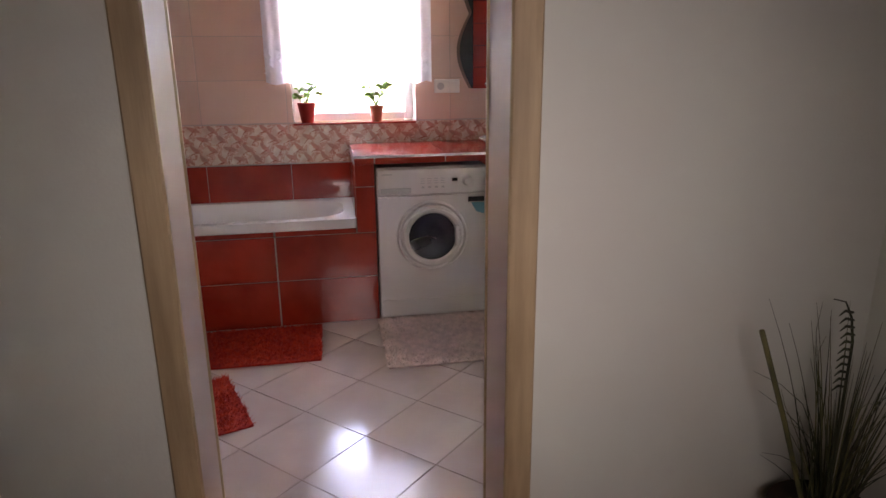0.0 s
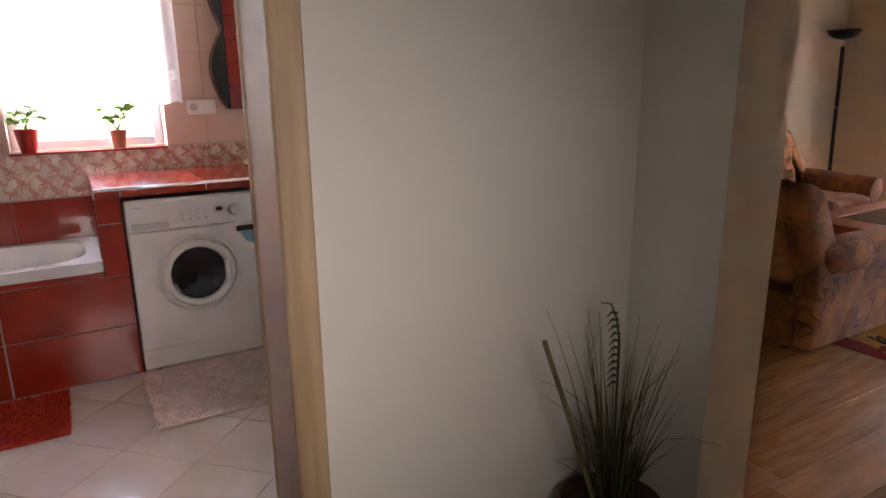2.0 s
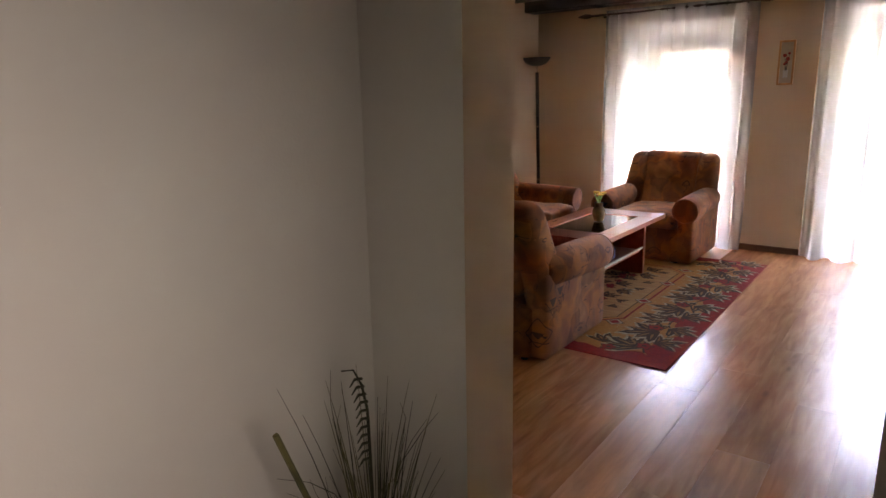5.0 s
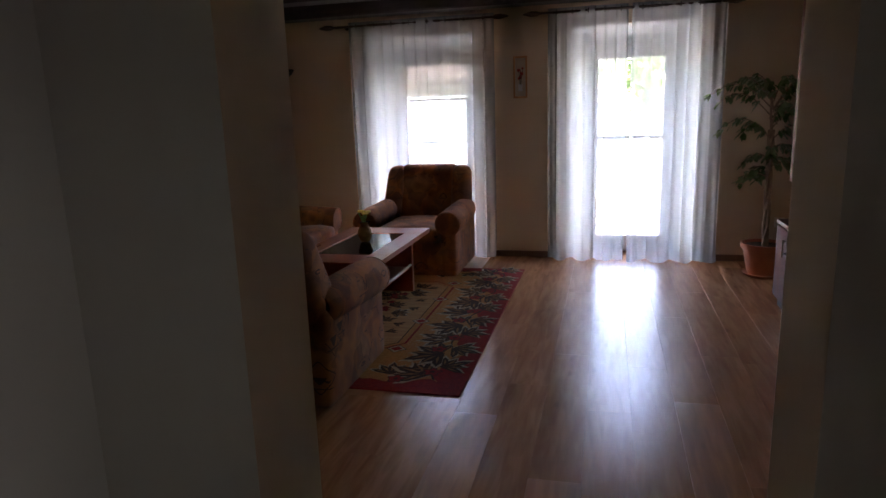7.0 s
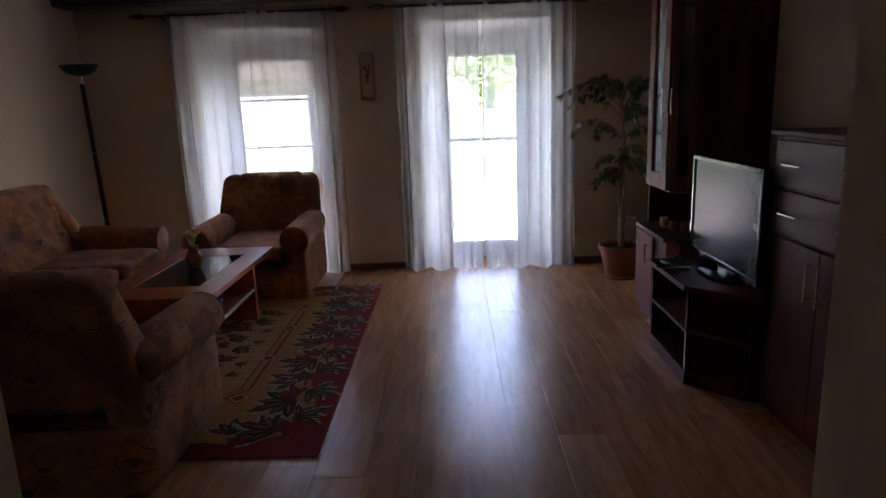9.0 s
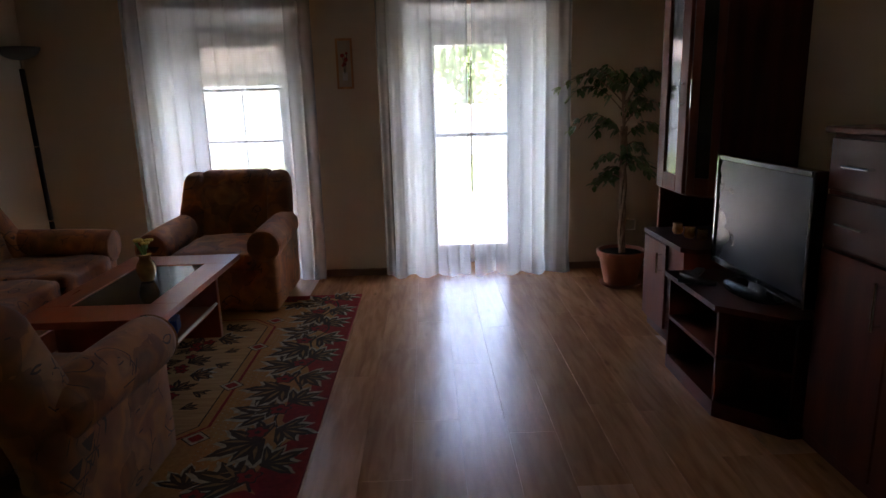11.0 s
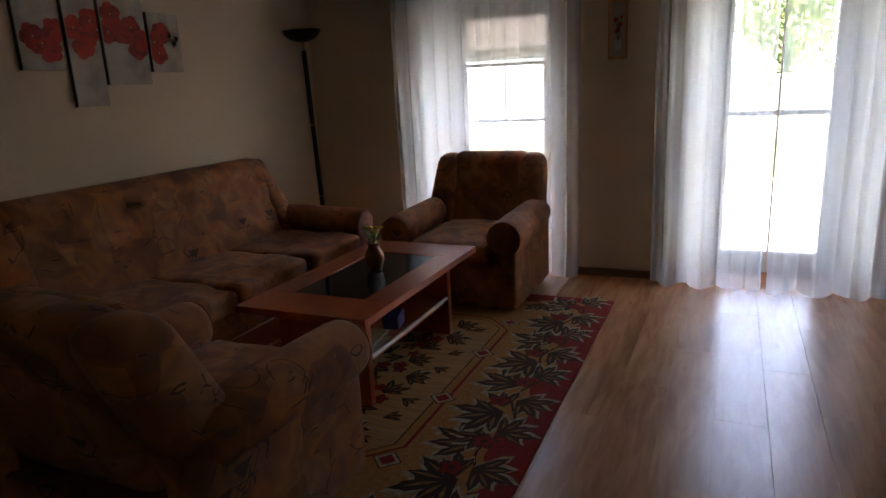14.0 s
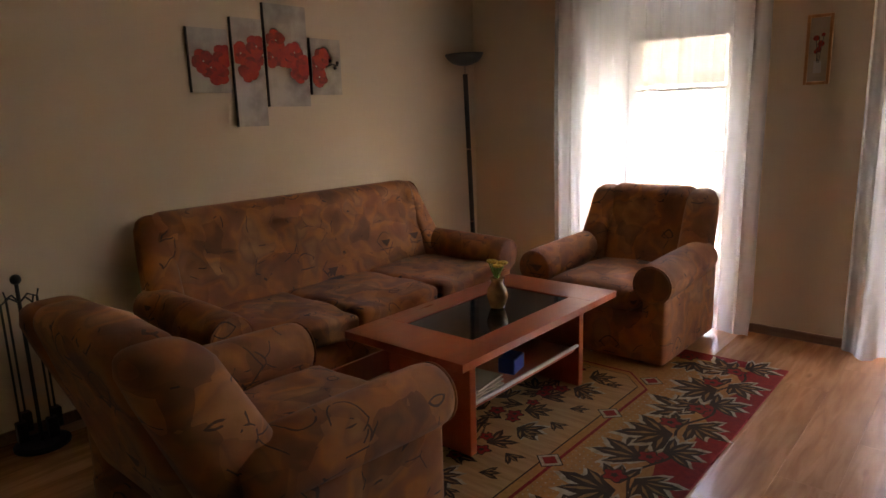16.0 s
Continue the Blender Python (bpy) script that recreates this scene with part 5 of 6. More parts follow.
BOUGHS = ((1.45, 1.24, 0.44, 0.26, 0.12), (1.75, 1.18, 0.40, 0.24, 0.10), (1.1, 1.28, 0.30, 0.24, 0.06), (1.6, 1.02, 0.36, 0.22, 0.13), (2.2, 1.00, 0.30, 0.20, 0.10),
          (2.7, 1.25, 0.32, 0.26, 0.10), (0.3, 1.25, 0.28, 0.26, 0.06), (-1.2, 1.22, 0.30, 0.27, 0.08), (-2.1, 1.24, 0.26, 0.25, 0.06), (-1.6, 1.10, 0.26, 0.20, 0.08),
          (3.4, 1.15, 0.28, 0.20, 0.09), (-0.5, 1.10, 0.22, 0.20, 0.05), (0.9, 1.32, 0.18, 0.20, 0.02), (-2.8, 1.30, 0.20, 0.20, 0.03), (4.2, 1.0, 0.24, 0.16, 0.08),
          (1.3, 0.86, 0.17, 0.08, 0.10), (-1.0, 0.92, 0.22, 0.10, 0.12), (-1.7, 0.80, 0.20, 0.08, 0.11), (2.0, 0.78, 0.20, 0.07, 0.11), (0.3, 0.74, 0.14, 0.06, 0.09),
          (1.55, 0.72, 0.19, 0.07, 0.09), (-2.4, 0.84, 0.18, 0.08, 0.10), (3.0, 0.90, 0.20, 0.10, 0.10))
for a, z, ln, rise, droop in BOUGHS:
    bough(a, z + 0.05, ln, rise, droop)
tube(bmb, [(0.035, 0, 1.10), (0.045, 0.01, 1.25), (0.035, 0.02, 1.42)], [0.012, 0.009, 0.004], 6)
part("branchwork", bmb, "bark", fp, "thin branches")
tagged(part("foliage", bml, "ficus", fp, "small glossy green leaves"), kind="stuff")

# ---- ornamental grass in the hall ----
gp = thing("ornamental_grass", "dry ornamental grass in a dark pot in the hall corner", "potted plant", 1.46, 1.585, 0)
part("pot", lathe(bmesh.new(), [(0, 0.09), (0.20, 0.13), (0.205, 0.14), (0.23, 0.14), (0.22, 0.12)], n=24), "beam", gp, "dark brown pot", True)
rn = random.Random(21)
for nm, mm, cnt in (("blades", "grass", 46), ("dark_blades", "grass_dark", 50)):
    bm = bmesh.new()
    for i in range(cnt):
        a = rn.uniform(0, 6.28)
        r0, hgt = rn.uniform(0, 0.06), rn.uniform(0.26, 0.62) * (1.0 if i % 3 else 0.7)
        bend = rn.uniform(0.02, 0.17)
        curl = rn.uniform(0.0, 0.16) if i % 4 == 0 else 0.0
        pts = []
        for k in range(8):
            u = k / 7
            r = r0 + bend * u ** 1.8 + curl * max(0, u - 0.75) * 2
            x = max(-0.30, min(0.18, r * math.cos(a)))
            y = max(-0.30, min(0.155, r * math.sin(a)))
            pts.append((x, y, 0.19 + hgt * (u - 0.25 * curl / 0.16 * u ** 4)))
        tube(bm, pts, [0.0034 * (1 - 0.85 * k / 7) for k in range(8)], 3)
    tagged(part(nm, bm, mm, gp, "thin dry blades"), kind="stuff")
bm = bmesh.new()
stem = [(0.0, 0, 0.2), (0.01, 0.015, 0.48), (0.012, 0.02, 0.70), (-0.002, 0.02, 0.765), (-0.025, 0.02, 0.808), (-0.060, 0.02, 0.818)]
tube(bm, stem, [0.004, 0.004, 0.0035, 0.003, 0.002, 0.0015], 5)
for i in range(11):
    u = i / 10
    p = Vector((0.012 - 0.012 * max(0, u - 0.7) * 4, 0.018, 0.58 + 0.20 * u))
    tube(bm, [p, p + Vector((-0.022, 0, 0.006)), p + Vector((-0.038, 0, -0.006))], [0.0035, 0.004, 0.0015], 4)
part("seed_head", bm, "grass_dark", gp, "drooping seed head")
part("stick", tube(bmesh.new(), [(-0.05, 0.0, 0.2), (-0.15, 0.01, 0.50), (-0.245, 0.015, 0.755)], [0.006, 0.0065, 0.0065], 6), "grass", gp, "thick cut stem")
part("side_stem", tube(bmesh.new(), [(-0.12, -0.01, 0.30), (-0.21, -0.02, 0.245), (-0.27, -0.02, 0.19), (-0.305, -0.02, 0.235)], [0.0025, 0.0022, 0.002, 0.0012], 5), "grass_dark", gp, "thin bent side stem")

# ---- wrought iron stand behind the near armchair ----
ir = thing("fireplace_tool_stand", "black wrought iron tool stand by the cream wall", "tool stand", 3.50, 3.92, 0)
part("base", lathe(bmesh.new(), [(0, 0.11), (0.012, 0.11), (0.018, 0.09)], n=20), "iron", ir, "round iron base")
part("pole", tube(bmesh.new(), [(0, 0, 0.018), (0, 0, 0.72)], 0.008, 8), "iron", ir, "iron pole")
part("knob", sphere(bmesh.new(), (0, 0, 0.74), 0.022, 10), "iron", ir, "iron ball", True)
for a in (0, 90, 180, 270):
    c, s = math.cos(radians(a + 20)), math.sin(radians(a + 20))
    bm = tube(bmesh.new(), [(0, 0, 0.64), (0.04 * c, 0.04 * s, 0.67), (0.08 * c, 0.08 * s, 0.65), (0.09 * c, 0.09 * s, 0.68)], 0.004, 6)
    part("hook", bm, "iron", ir, "curled hook")
    bm = tube(bmesh.new(), [(0.08 * c, 0.08 * s, 0.65), (0.08 * c, 0.08 * s, 0.12)], 0.005, 6)
    box(bm, 0.08 * c - 0.02, 0.08 * c + 0.02, 0.08 * s - 0.02, 0.08 * s + 0.02, 0.05, 0.14, 0.004)
    part("tool", bm, "iron", ir, "hanging iron tool")

sk = thing("wall_socket", "white wall socket above the skirting", "socket", X1 - 0.004, -0.50, 0.345)
part("plate", B(-0.008, 0.0035, -0.04, 0.04, -0.04, 0.04, bevel=0.003), "socket", sk)

# ---- bathroom ----
TF, CX = 3.742, 0.363
BTZ = 0.588
# bathtub: block with tiles, white rim and basin
bt = thing("bathtub", "white built-in bathtub with a tiled apron", "bathtub")
bm = bmesh.new()
x0, x1, y0, y1 = BX0 + 0.001, CX - 0.001, TF - 0.022, BY1 - 0.013
ring_o = [(x0, y0), (x1, y0), (x1, y1), (x0, y1)]
n = 40


def tub_loop(cx, cy, hx, hy, z, pw=4.0):
    out = []
    for i in range(n):
        a = 2 * math.pi * i / n + math.pi / n
        c, s = math.cos(a), math.sin(a)
        out.append(bm.verts.new((cx + hx * math.copysign(abs(c) ** (2 / pw), c), cy + hy * math.copysign(abs(s) ** (2 / pw), s), z)))
    return out


mx_, my_ = (x0 + x1) / 2, (y0 + y1) / 2
loops = [tub_loop(mx_, my_, (x1 - x0) / 2, (y1 - y0) / 2, BTZ - 0.05, 40), tub_loop(mx_, my_, (x1 - x0) / 2, (y1 - y0) / 2, BTZ, 40),
         tub_loop(mx_, my_, (x1 - x0) / 2 - 0.06, (y1 - y0) / 2 - 0.05, BTZ, 4), tub_loop(mx_, my_, (x1 - x0) / 2 - 0.10, (y1 - y0) / 2 - 0.08, BTZ - 0.05, 3.5),
         tub_loop(mx_, my_, (x1 - x0) / 2 - 0.2, (y1 - y0) / 2 - 0.13, BTZ - 0.38, 3)]
for a, b in zip(loops, loops[1:]):
    for i in range(n):
        bm.faces.new((a[i], a[(i + 1) % n], b[(i + 1) % n], b[i]))
bm.faces.new(loops[-1])
part("basin", bm, "enamel", bt, "glossy white basin and rim", True)
part("apron", B(x0, 0.462, TF, TF + 0.03, 0, 0.5045), "grout", bt, "apron wall behind the tiles")
for x_a, x_b in ((x0, -0.612), (-0.608, -0.072), (-0.068, 0.468)):
    for za, zb in ((0.004, 0.257), (0.261, 0.503)):
        part("tile", box(bmesh.new(), x_a + 0.002, x_b - 0.002, TF - 0.006, TF, za, zb, 0.0015), "redtile", bt)

for x_a, x_b in ((x0, -0.612), (-0.608, -0.072), (-0.068, CX - 0.002)):
    part("tile", box(bmesh.new(), x_a + 0.002, x_b - 0.002, TF - 0.006, TF, 0.507, 0.532, 0.0015), "redtile", bt)

# worktop over the washing machine
wt = thing("tiled_worktop", "red tiled worktop on a tiled pier", "worktop")
part("slab", B(CX, BX1, TF - 0.025, BY1, 0.875, 0.912), "grout", wt, "slab behind the tiles")
part("pier", B(CX, 0.462, TF + 0.031, BY1, 0, 0.505), "grout", wt, "pier behind the tiles")
part("pier", B(CX, 0.462, TF, BY1, 0.505, 0.875), "grout", wt, "pier behind the tiles")
for za, zb in ((0.507, 0.752), (0.756, 0.870)):
    part("tile", box(bmesh.new(), CX + 0.001, 0.466, TF - 0.006, TF, za, zb, 0.0015), "redtile", wt)
    part("tile", box(bmesh.new(), CX - 0.006, CX, TF, BY1 - 0.02, max(za, 0.592), zb, 0.001), "redtile", wt)
for xa, xb in ((CX, 0.466), (0.470, 0.842), (0.846, 1.25), (1.254, BX1)):
    part("tile", box(bmesh.new(), xa + 0.001, xb - 0.001, TF - 0.031, TF - 0.025, 0.874, 0.910, 0.001), "redtile", wt)
for xa, xb in ((CX, 0.842), (0.846, 1.25), (1.254, BX1)):
    for ya, yb in ((TF - 0.03, 4.05), (4.054, BY1 - 0.013)):
        part("tile", box(bmesh.new(), xa + 0.001, xb - 0.001, ya, yb, 0.912, 0.920, 0.0015), "redtile", wt)
part("edge_strip", B(CX - 0.003, BX1, TF - 0.036, TF - 0.031, 0.908, 0.9215), "chrome", wt, "metal edge strip")

# sink and tap
sn = thing("wash_basin", "white wash basin with a chrome tap on the red worktop", "wash basin", 1.30, 4.02, 0.921)
part("bowl", lathe(bmesh.new(), [(0, 0.13), (0.02, 0.17), (0.035, 0.195), (0.042, 0.195), (0.04, 0.18), (0.015, 0.12)], n=30), "enamel", sn, "white bowl", True)
part("tap", tube(bmesh.new(), [(-0.12, 0.10, 0.035), (-0.12, 0.10, 0.08), (-0.12, 0.05, 0.095), (-0.12, -0.02, 0.08)], 0.012, 10), "chrome", sn, "chrome tap", True)

# washing machine
wm = thing("washing_machine", "white front-loading washing machine under the red worktop", "washing machine", 0.772, 3.722, 0)
part("body", B(-0.297, 0.297, 0.0, 0.55, 0.012, 0.852, bevel=0.008), "appliance", wm, "white metal body")
part("plinth", B(-0.292, 0.292, -0.006, -0.0005, 0.02, 0.115, bevel=0.003), "appliance", wm, "white kick panel")
part("front", B(-0.295, 0.295, -0.010, -0.0005, 0.118, 0.70, bevel=0.004), "appliance", wm, "white front panel")
part("control_panel", B(-0.295, 0.295, -0.016, -0.0005, 0.703, 0.845, bevel=0.006), "appliance", wm, "white control panel")
part("drawer", B(-0.278, -0.115, -0.020, -0.0165, 0.715, 0.745, bevel=0.002), "plastic_grey", wm, "detergent drawer grip")
part("display", B(0.105, 0.135, -0.019, -0.0165, 0.772, 0.790, bevel=0.001), "black", wm, "small dark display")
RY_ = Matrix.Rotation(radians(90), 4, "X")
part("dial", lathe(bmesh.new(), [(0.016, 0.028), (0.022, 0.028), (0.036, 0.022), (0.038, 0.020)], Matrix.Translation((0.19, 0, 0.772)) @ RY_, 24), "appliance", wm, "round programme dial", True)
for i in range(4):
    part("button", B(-0.06 + 0.036 * i, -0.045 + 0.036 * i, -0.019, -0.0165, 0.74, 0.75), "plastic_grey", wm, "small button")
    for k in range(3):
        part("mark", B(-0.065 + 0.036 * i, -0.043 + 0.036 * i, -0.0172, -0.0161, 0.765 + 0.012 * k, 0.768 + 0.012 * k), "plastic_grey", wm, "printed mark")
part("badge", B(-0.27, -0.215, -0.0172, -0.0161, 0.815, 0.822), "plastic_grey", wm, "printed name bar")
DM = Matrix.Translation((-0.005, 0, 0.475)) @ RY_
part("door_ring", lathe(bmesh.new(), [(0.010, 0.195), (0.018, 0.195), (0.026, 0.185), (0.022, 0.178), (0.016, 0.175)], DM, 48), "appliance", wm, "outer white ring", True)
bm = bmesh.new()
prof = [(0.012, 0.172), (0.036, 0.168), (0.046, 0.155), (0.042, 0.138), (0.030, 0.130)]
rings = [[bm.verts.new(DM @ Vector((r * math.cos(2 * math.pi * i / 48), r * math.sin(2 * math.pi * i / 48), z))) for i in range(48)] for z, r in prof]
for a, b in zip(rings, rings[1:]):
    for i in range(48):
        bm.faces.new((a[i], a[(i + 1) % 48], b[(i + 1) % 48], b[i]))
drd = part("door", bm, "appliance", wm, "round white door", True)
part("glass", lathe(bmesh.new(), [(0.012, 0.131), (0.030, 0.129), (0.034, 0.10), (0.026, 0.05), (0.022, 0.01)], DM, 40), "drum", drd, "dark bulging door glass", True)
part("grip", soft(bmesh.new(), (0.127, -0.043, 0.475), (0.012, 0.010, 0.055), 0.008, 6), "appliance", drd, "door grip", True)
part("sticker", B(0.195, 0.285, -0.0125, -0.0105, 0.655, 0.683), "black", wm, "black sticker")
bm = bmesh.new()
f0 = [bm.verts.new((x, -0.0118, z)) for x, z in ((0.21, 0.652), (0.24, 0.60), (0.285, 0.585), (0.285, 0.652))]
bm.faces.new(f0)
part("sticker", bm, "bluelabel", wm, "blue sticker")
for sx in (-0.24, 0.24):
    for sy in (0.06, 0.5):
        part("foot", lathe(bmesh.new(), [(0, 0.02), (0.012, 0.02)], Matrix.Translation((sx, sy, 0)), 10), "blackmatt", wm, "black foot")

# plants on the bathroom sill
for i, (x, y, s, mp) in enumerate(((0.122, BY1 + 0.055, 1.0, "redpot"), (0.540, BY1 + 0.055, 0.8, "terracotta"))):
    e = thing("potted_plant", ("flowering houseplant in a %s pot on the bathroom sill" % ("glossy red" if i == 0 else "small terracotta")), "potted plant", x, y, SB + 0.0005, 0, "plants on the bathroom sill")
    part("pot", lathe(bmesh.new(), [(0, 0.036 * s), (0.09 * s, 0.052 * s), (0.115 * s, 0.056 * s), (0.118 * s, 0.050 * s), (0.10 * s, 0.045 * s)], n=20), mp, e, "", True)
    rn = random.Random(40 + i)
    bml, bms = bmesh.new(), bmesh.new()
    for k in range(16):
        a, r, h = rn.uniform(0, 6.28), rn.uniform(0.03, 0.085), rn.uniform(0.15, 0.24) * (0.8 + 0.2 * s)
        c = Vector((r * math.cos(a), 0.6 * r * math.sin(a), h))
        tube(bms, [(0, 0, 0.1 * s), c * 0.6 + Vector((0, 0, 0.05)), c], 0.002, 4)
        rr = rn.uniform(0.018, 0.032)
        tilt = Matrix.Rotation(rn.uniform(-0.8, 0.8), 3, "X") @ Matrix.Rotation(rn.uniform(-0.6, 0.6), 3, "Y")
        o = [bml.verts.new(c + tilt @ Vector((rr * math.cos(t) * (1 + 0.15 * math.cos(2 * t)), rr * 0.8 * math.sin(t), 0.006 * math.cos(3 * t)))) for t in np.linspace(0, 2 * math.pi, 11)[:-1]]
        cc = bml.verts.new(c)
        for q in range(10):
            bml.faces.new((cc, o[q], o[(q + 1) % 10]))
    part("stems", bms, "begonia", e, "thin green stems")
    tagged(part("leaves", bml, "begonia", e, "rounded green leaves"), kind="stuff")
    bm = bmesh.new()
    for k in range(9):
        a, r = rn.uniform(0, 6.28), rn.uniform(0.0, 0.05)
        sphere(bm, (r * math.cos(a), 0.5 * r * math.sin(a), rn.uniform(0.16, 0.25) * (0.8 + 0.2 * s)), 0.014, 6, 0.7)
    tagged(part("blossoms", bm, "petal", e, "white blossoms"), kind="stuff")

# lace curtain
lc = thing("lace_curtain", "short white lace curtain at the bathroom window", "curtain")
bm, ny, nz = bmesh.new(), 130, 20
rows = []
for j in range(nz + 1):
    v = j / nz
    row = []
    for i in range(ny + 1):
        u = i / ny
        z = 2.22 + (1.285 - 2.22) * v - (0.015 * abs(math.sin(u * 26)) if j == nz else 0)
        row.append(bm.verts.new((-0.095 + 0.965 * u, BY1 - 0.045 + 0.014 * math.sin(u * 75 + 0.6 * math.sin(9 * u)) * (0.5 + 0.5 * v), z)))
    rows.append(row)
for a, b in zip(rows, rows[1:]):
    for i in range(ny):
        bm.faces.new((a[i], b[i], b[i + 1], a[i + 1]))
part("cloth", bm, "lace", lc, "white lace cloth", True)
bm = bmesh.new()
rn = random.Random(77)
for i in range(46):
    u = rn.choice((rn.uniform(0.0, 0.16), rn.uniform(0.82, 1.0)))
    x, z, r = -0.095 + 0.965 * u, rn.uniform(1.33, 1.47), rn.uniform(0.008, 0.016)
    bm.faces.new([bm.verts.new((x + r * math.cos(t) * (1 + 0.3 * math.cos(4 * t)), BY1 - 0.066, z + r * math.sin(t) * (1 + 0.3 * math.cos(4 * t)))) for t in np.linspace(0, 2 * math.pi, 13)[:-1]])
tagged(part("embroidery", bm, "lace", lc, "embroidered flowers"), kind="stuff")
part("rod", tube(bmesh.new(), [(-0.12, BY1 - 0.045, 2.225), (0.90, BY1 - 0.045, 2.225)], 0.007, 8), "pvc", lc, "thin white rod")

bs = thing("bathroom_socket", "double white wall socket beside the window", "socket", 0.968, BY1 - 0.0125, 1.249)
part("plate", B(-0.078, 0.078, -0.012, 0, -0.04, 0.04, bevel=0.004), "socket", bs, "cream double plate")
part("outlet", lathe(bmesh.new(), [(0.012, 0.022), (0.0135, 0.022)], Matrix.Translation((-0.04, 0, 0)) @ RY_, 18), "plastic_grey", bs, "round socket outlet")
part("switch", B(0.012, 0.068, -0.016, -0.0125, -0.028, 0.028, bevel=0.002), "socket", bs, "rocker switch")

# wavy mirror; the red tiled wall it reflects is built as tiles on it
mc = thing("wavy_mirror", "dark wavy-edged mirror, its reflection of red tiles built as a tiled panel", "mirror cabinet")
wav = []
for k in range(41):
    z = 1.235 + k * (2.10 - 1.235) / 40
    wav.append((1.105 - 0.075 * math.sin(math.pi * (z - 1.235) / 0.43) if z < 1.665 else 1.105 - 0.055 * math.sin(math.pi * (z - 1.665) / 0.43), z))
bm = bmesh.new()
ya, yb = BY1 - 0.10, BY1 - 0.014
f = [bm.verts.new((x, ya, z)) for x, z in wav] + [bm.verts.new((1.5, ya, 2.10)), bm.verts.new((1.5, ya, 1.235))]
g = [bm.verts.new((v.co.x, yb, v.co.z)) for v in f]
bm.faces.new(f), bm.faces.new(g[::-1])
for i in range(len(f)):
    j = (i + 1) % len(f)
    bm.faces.new((f[j], f[i], g[i], g[j]))
part("body", bm, "black", mc, "dark wavy-edged body")
for k in range(7):
    za = 1.235 + 0.124 * k
    part("tile", box(bmesh.new(), 1.112, 1.50, ya - 0.008, ya - 0.001, za, za + 0.121, 0.001), "redtile", mc)
part("knob", sphere(bmesh.new(), (1.19, ya - 0.02, 1.26), 0.013, 8), "chrome", mc, "chrome knob", True)


# shaggy mats
def mat_thing(name, label, x0, x1, y0, y1, mm, rz, seed, dens):
    e = thing(name, label, "bath mat", (x0 + x1) / 2, (y0 + y1) / 2, 0, rz)
    hx, hy = (x1 - x0) / 2, (y1 - y0) / 2
    part("backing", B(-hx, hx, -hy, hy, 0.0005, 0.010, bevel=0.003), mm, e, "dense backing")
    rn, bm = random.Random(seed), bmesh.new()
    for i in range(dens):
        x, y = rn.uniform(-hx, hx), rn.uniform(-hy, hy)
        a, l = rn.uniform(0, 6.28), rn.uniform(0.012, 0.028)
        w = 0.0035
        c, s = math.cos(a), math.sin(a)
        v = [bm.verts.new(p) for p in ((x - s * w, y + c * w, 0.008), (x + s * w, y - c * w, 0.008), (x + c * l, y + s * l, 0.008 + rn.uniform(0.006, 0.02)))]
        bm.faces.new(v)
    tagged(part("shag", bm, mm, e, "shaggy tufts"), kind="stuff")


mat_thing("bath_mat", "shaggy red bath mat against the tiled tub", -0.55, 0.145, 3.255, TF - 0.04, "shag_red", 0, 1, 9000)
mat_thing("bath_mat", "shaggy red bath mat on the tiled floor", -0.973, -0.173, 2.55, 3.03, "shag_red", 20, 2, 9000)
mat_thing("bath_mat", "pale pink shaggy mat in front of the washing machine", 0.455, 1.15, 3.10, 3.70, "shag_pink", 0, 3, 10000)

# ---- outside ----
structure("ground", prism(bmesh.new(), [(-600, -600), (600, -600), (600, 600), (-600, 600)], -0.35, -0.30), "lawn", "green lawn that reaches the horizon")
structure("pavement", B(OUT + 0.01, 12.5, -6, 10, -0.30, -0.13), "paving", "pale paved terrace beyond the garden door")
nh = thing("neighbour_house", "white rendered house with a grey gabled roof behind the garden", "house", 25, 7.5, -0.30)
part("wall", B(-4, 4, -5, 5, 0, 2.7), "render_wall", nh, "white rendered walls")
bm = bmesh.new()
v = [bm.verts.new(p) for p in ((-4.4, -5.4, 2.6), (4.4, -5.4, 2.6), (4.4, 5.4, 2.6), (-4.4, 5.4, 2.6), (0, -5.4, 4.4), (0, 5.4, 4.4))]
for f in ((0, 1, 2, 3), (0, 4, 1), (2, 5, 3), (0, 3, 5, 4), (1, 4, 5, 2)):
    bm.faces.new([v[i] for i in f])
part("roof", bm, "roof", nh, "grey gabled roof")


sh = thing("garden_shed", "low white garden building with a pale hipped roof", "shed", 23, 1.35, -0.30)
part("wall", B(-2, 2, -1.0, 1.0, 0, 1.85), "render_wall", sh, "greyish white rendered walls")
bm = bmesh.new()
v = [bm.verts.new(p) for p in ((-2.3, -1.3, 1.80), (2.3, -1.3, 1.80), (2.3, 1.3, 1.80), (-2.3, 1.3, 1.80), (-1.2, -0.3, 2.58), (1.2, -0.3, 2.58), (1.2, 0.3, 2.58), (-1.2, 0.3, 2.58))]
for f in ((3, 2, 1, 0), (4, 5, 6, 7), (0, 1, 5, 4), (1, 2, 6, 5), (2, 3, 7, 6), (3, 0, 4, 7)):
    bm.faces.new([v[i] for i in f])
part("roof", bm, "pale_roof", sh, "pale sheet roof")
gw = thing("garden_wall", "low white garden wall between lawn and trees", "garden wall", 22, -4.1, -0.30)
part("panel", B(-0.1, 0.1, -4.2, 4.2, 0, 1.45), "render_wall", gw, "white rendered panel")
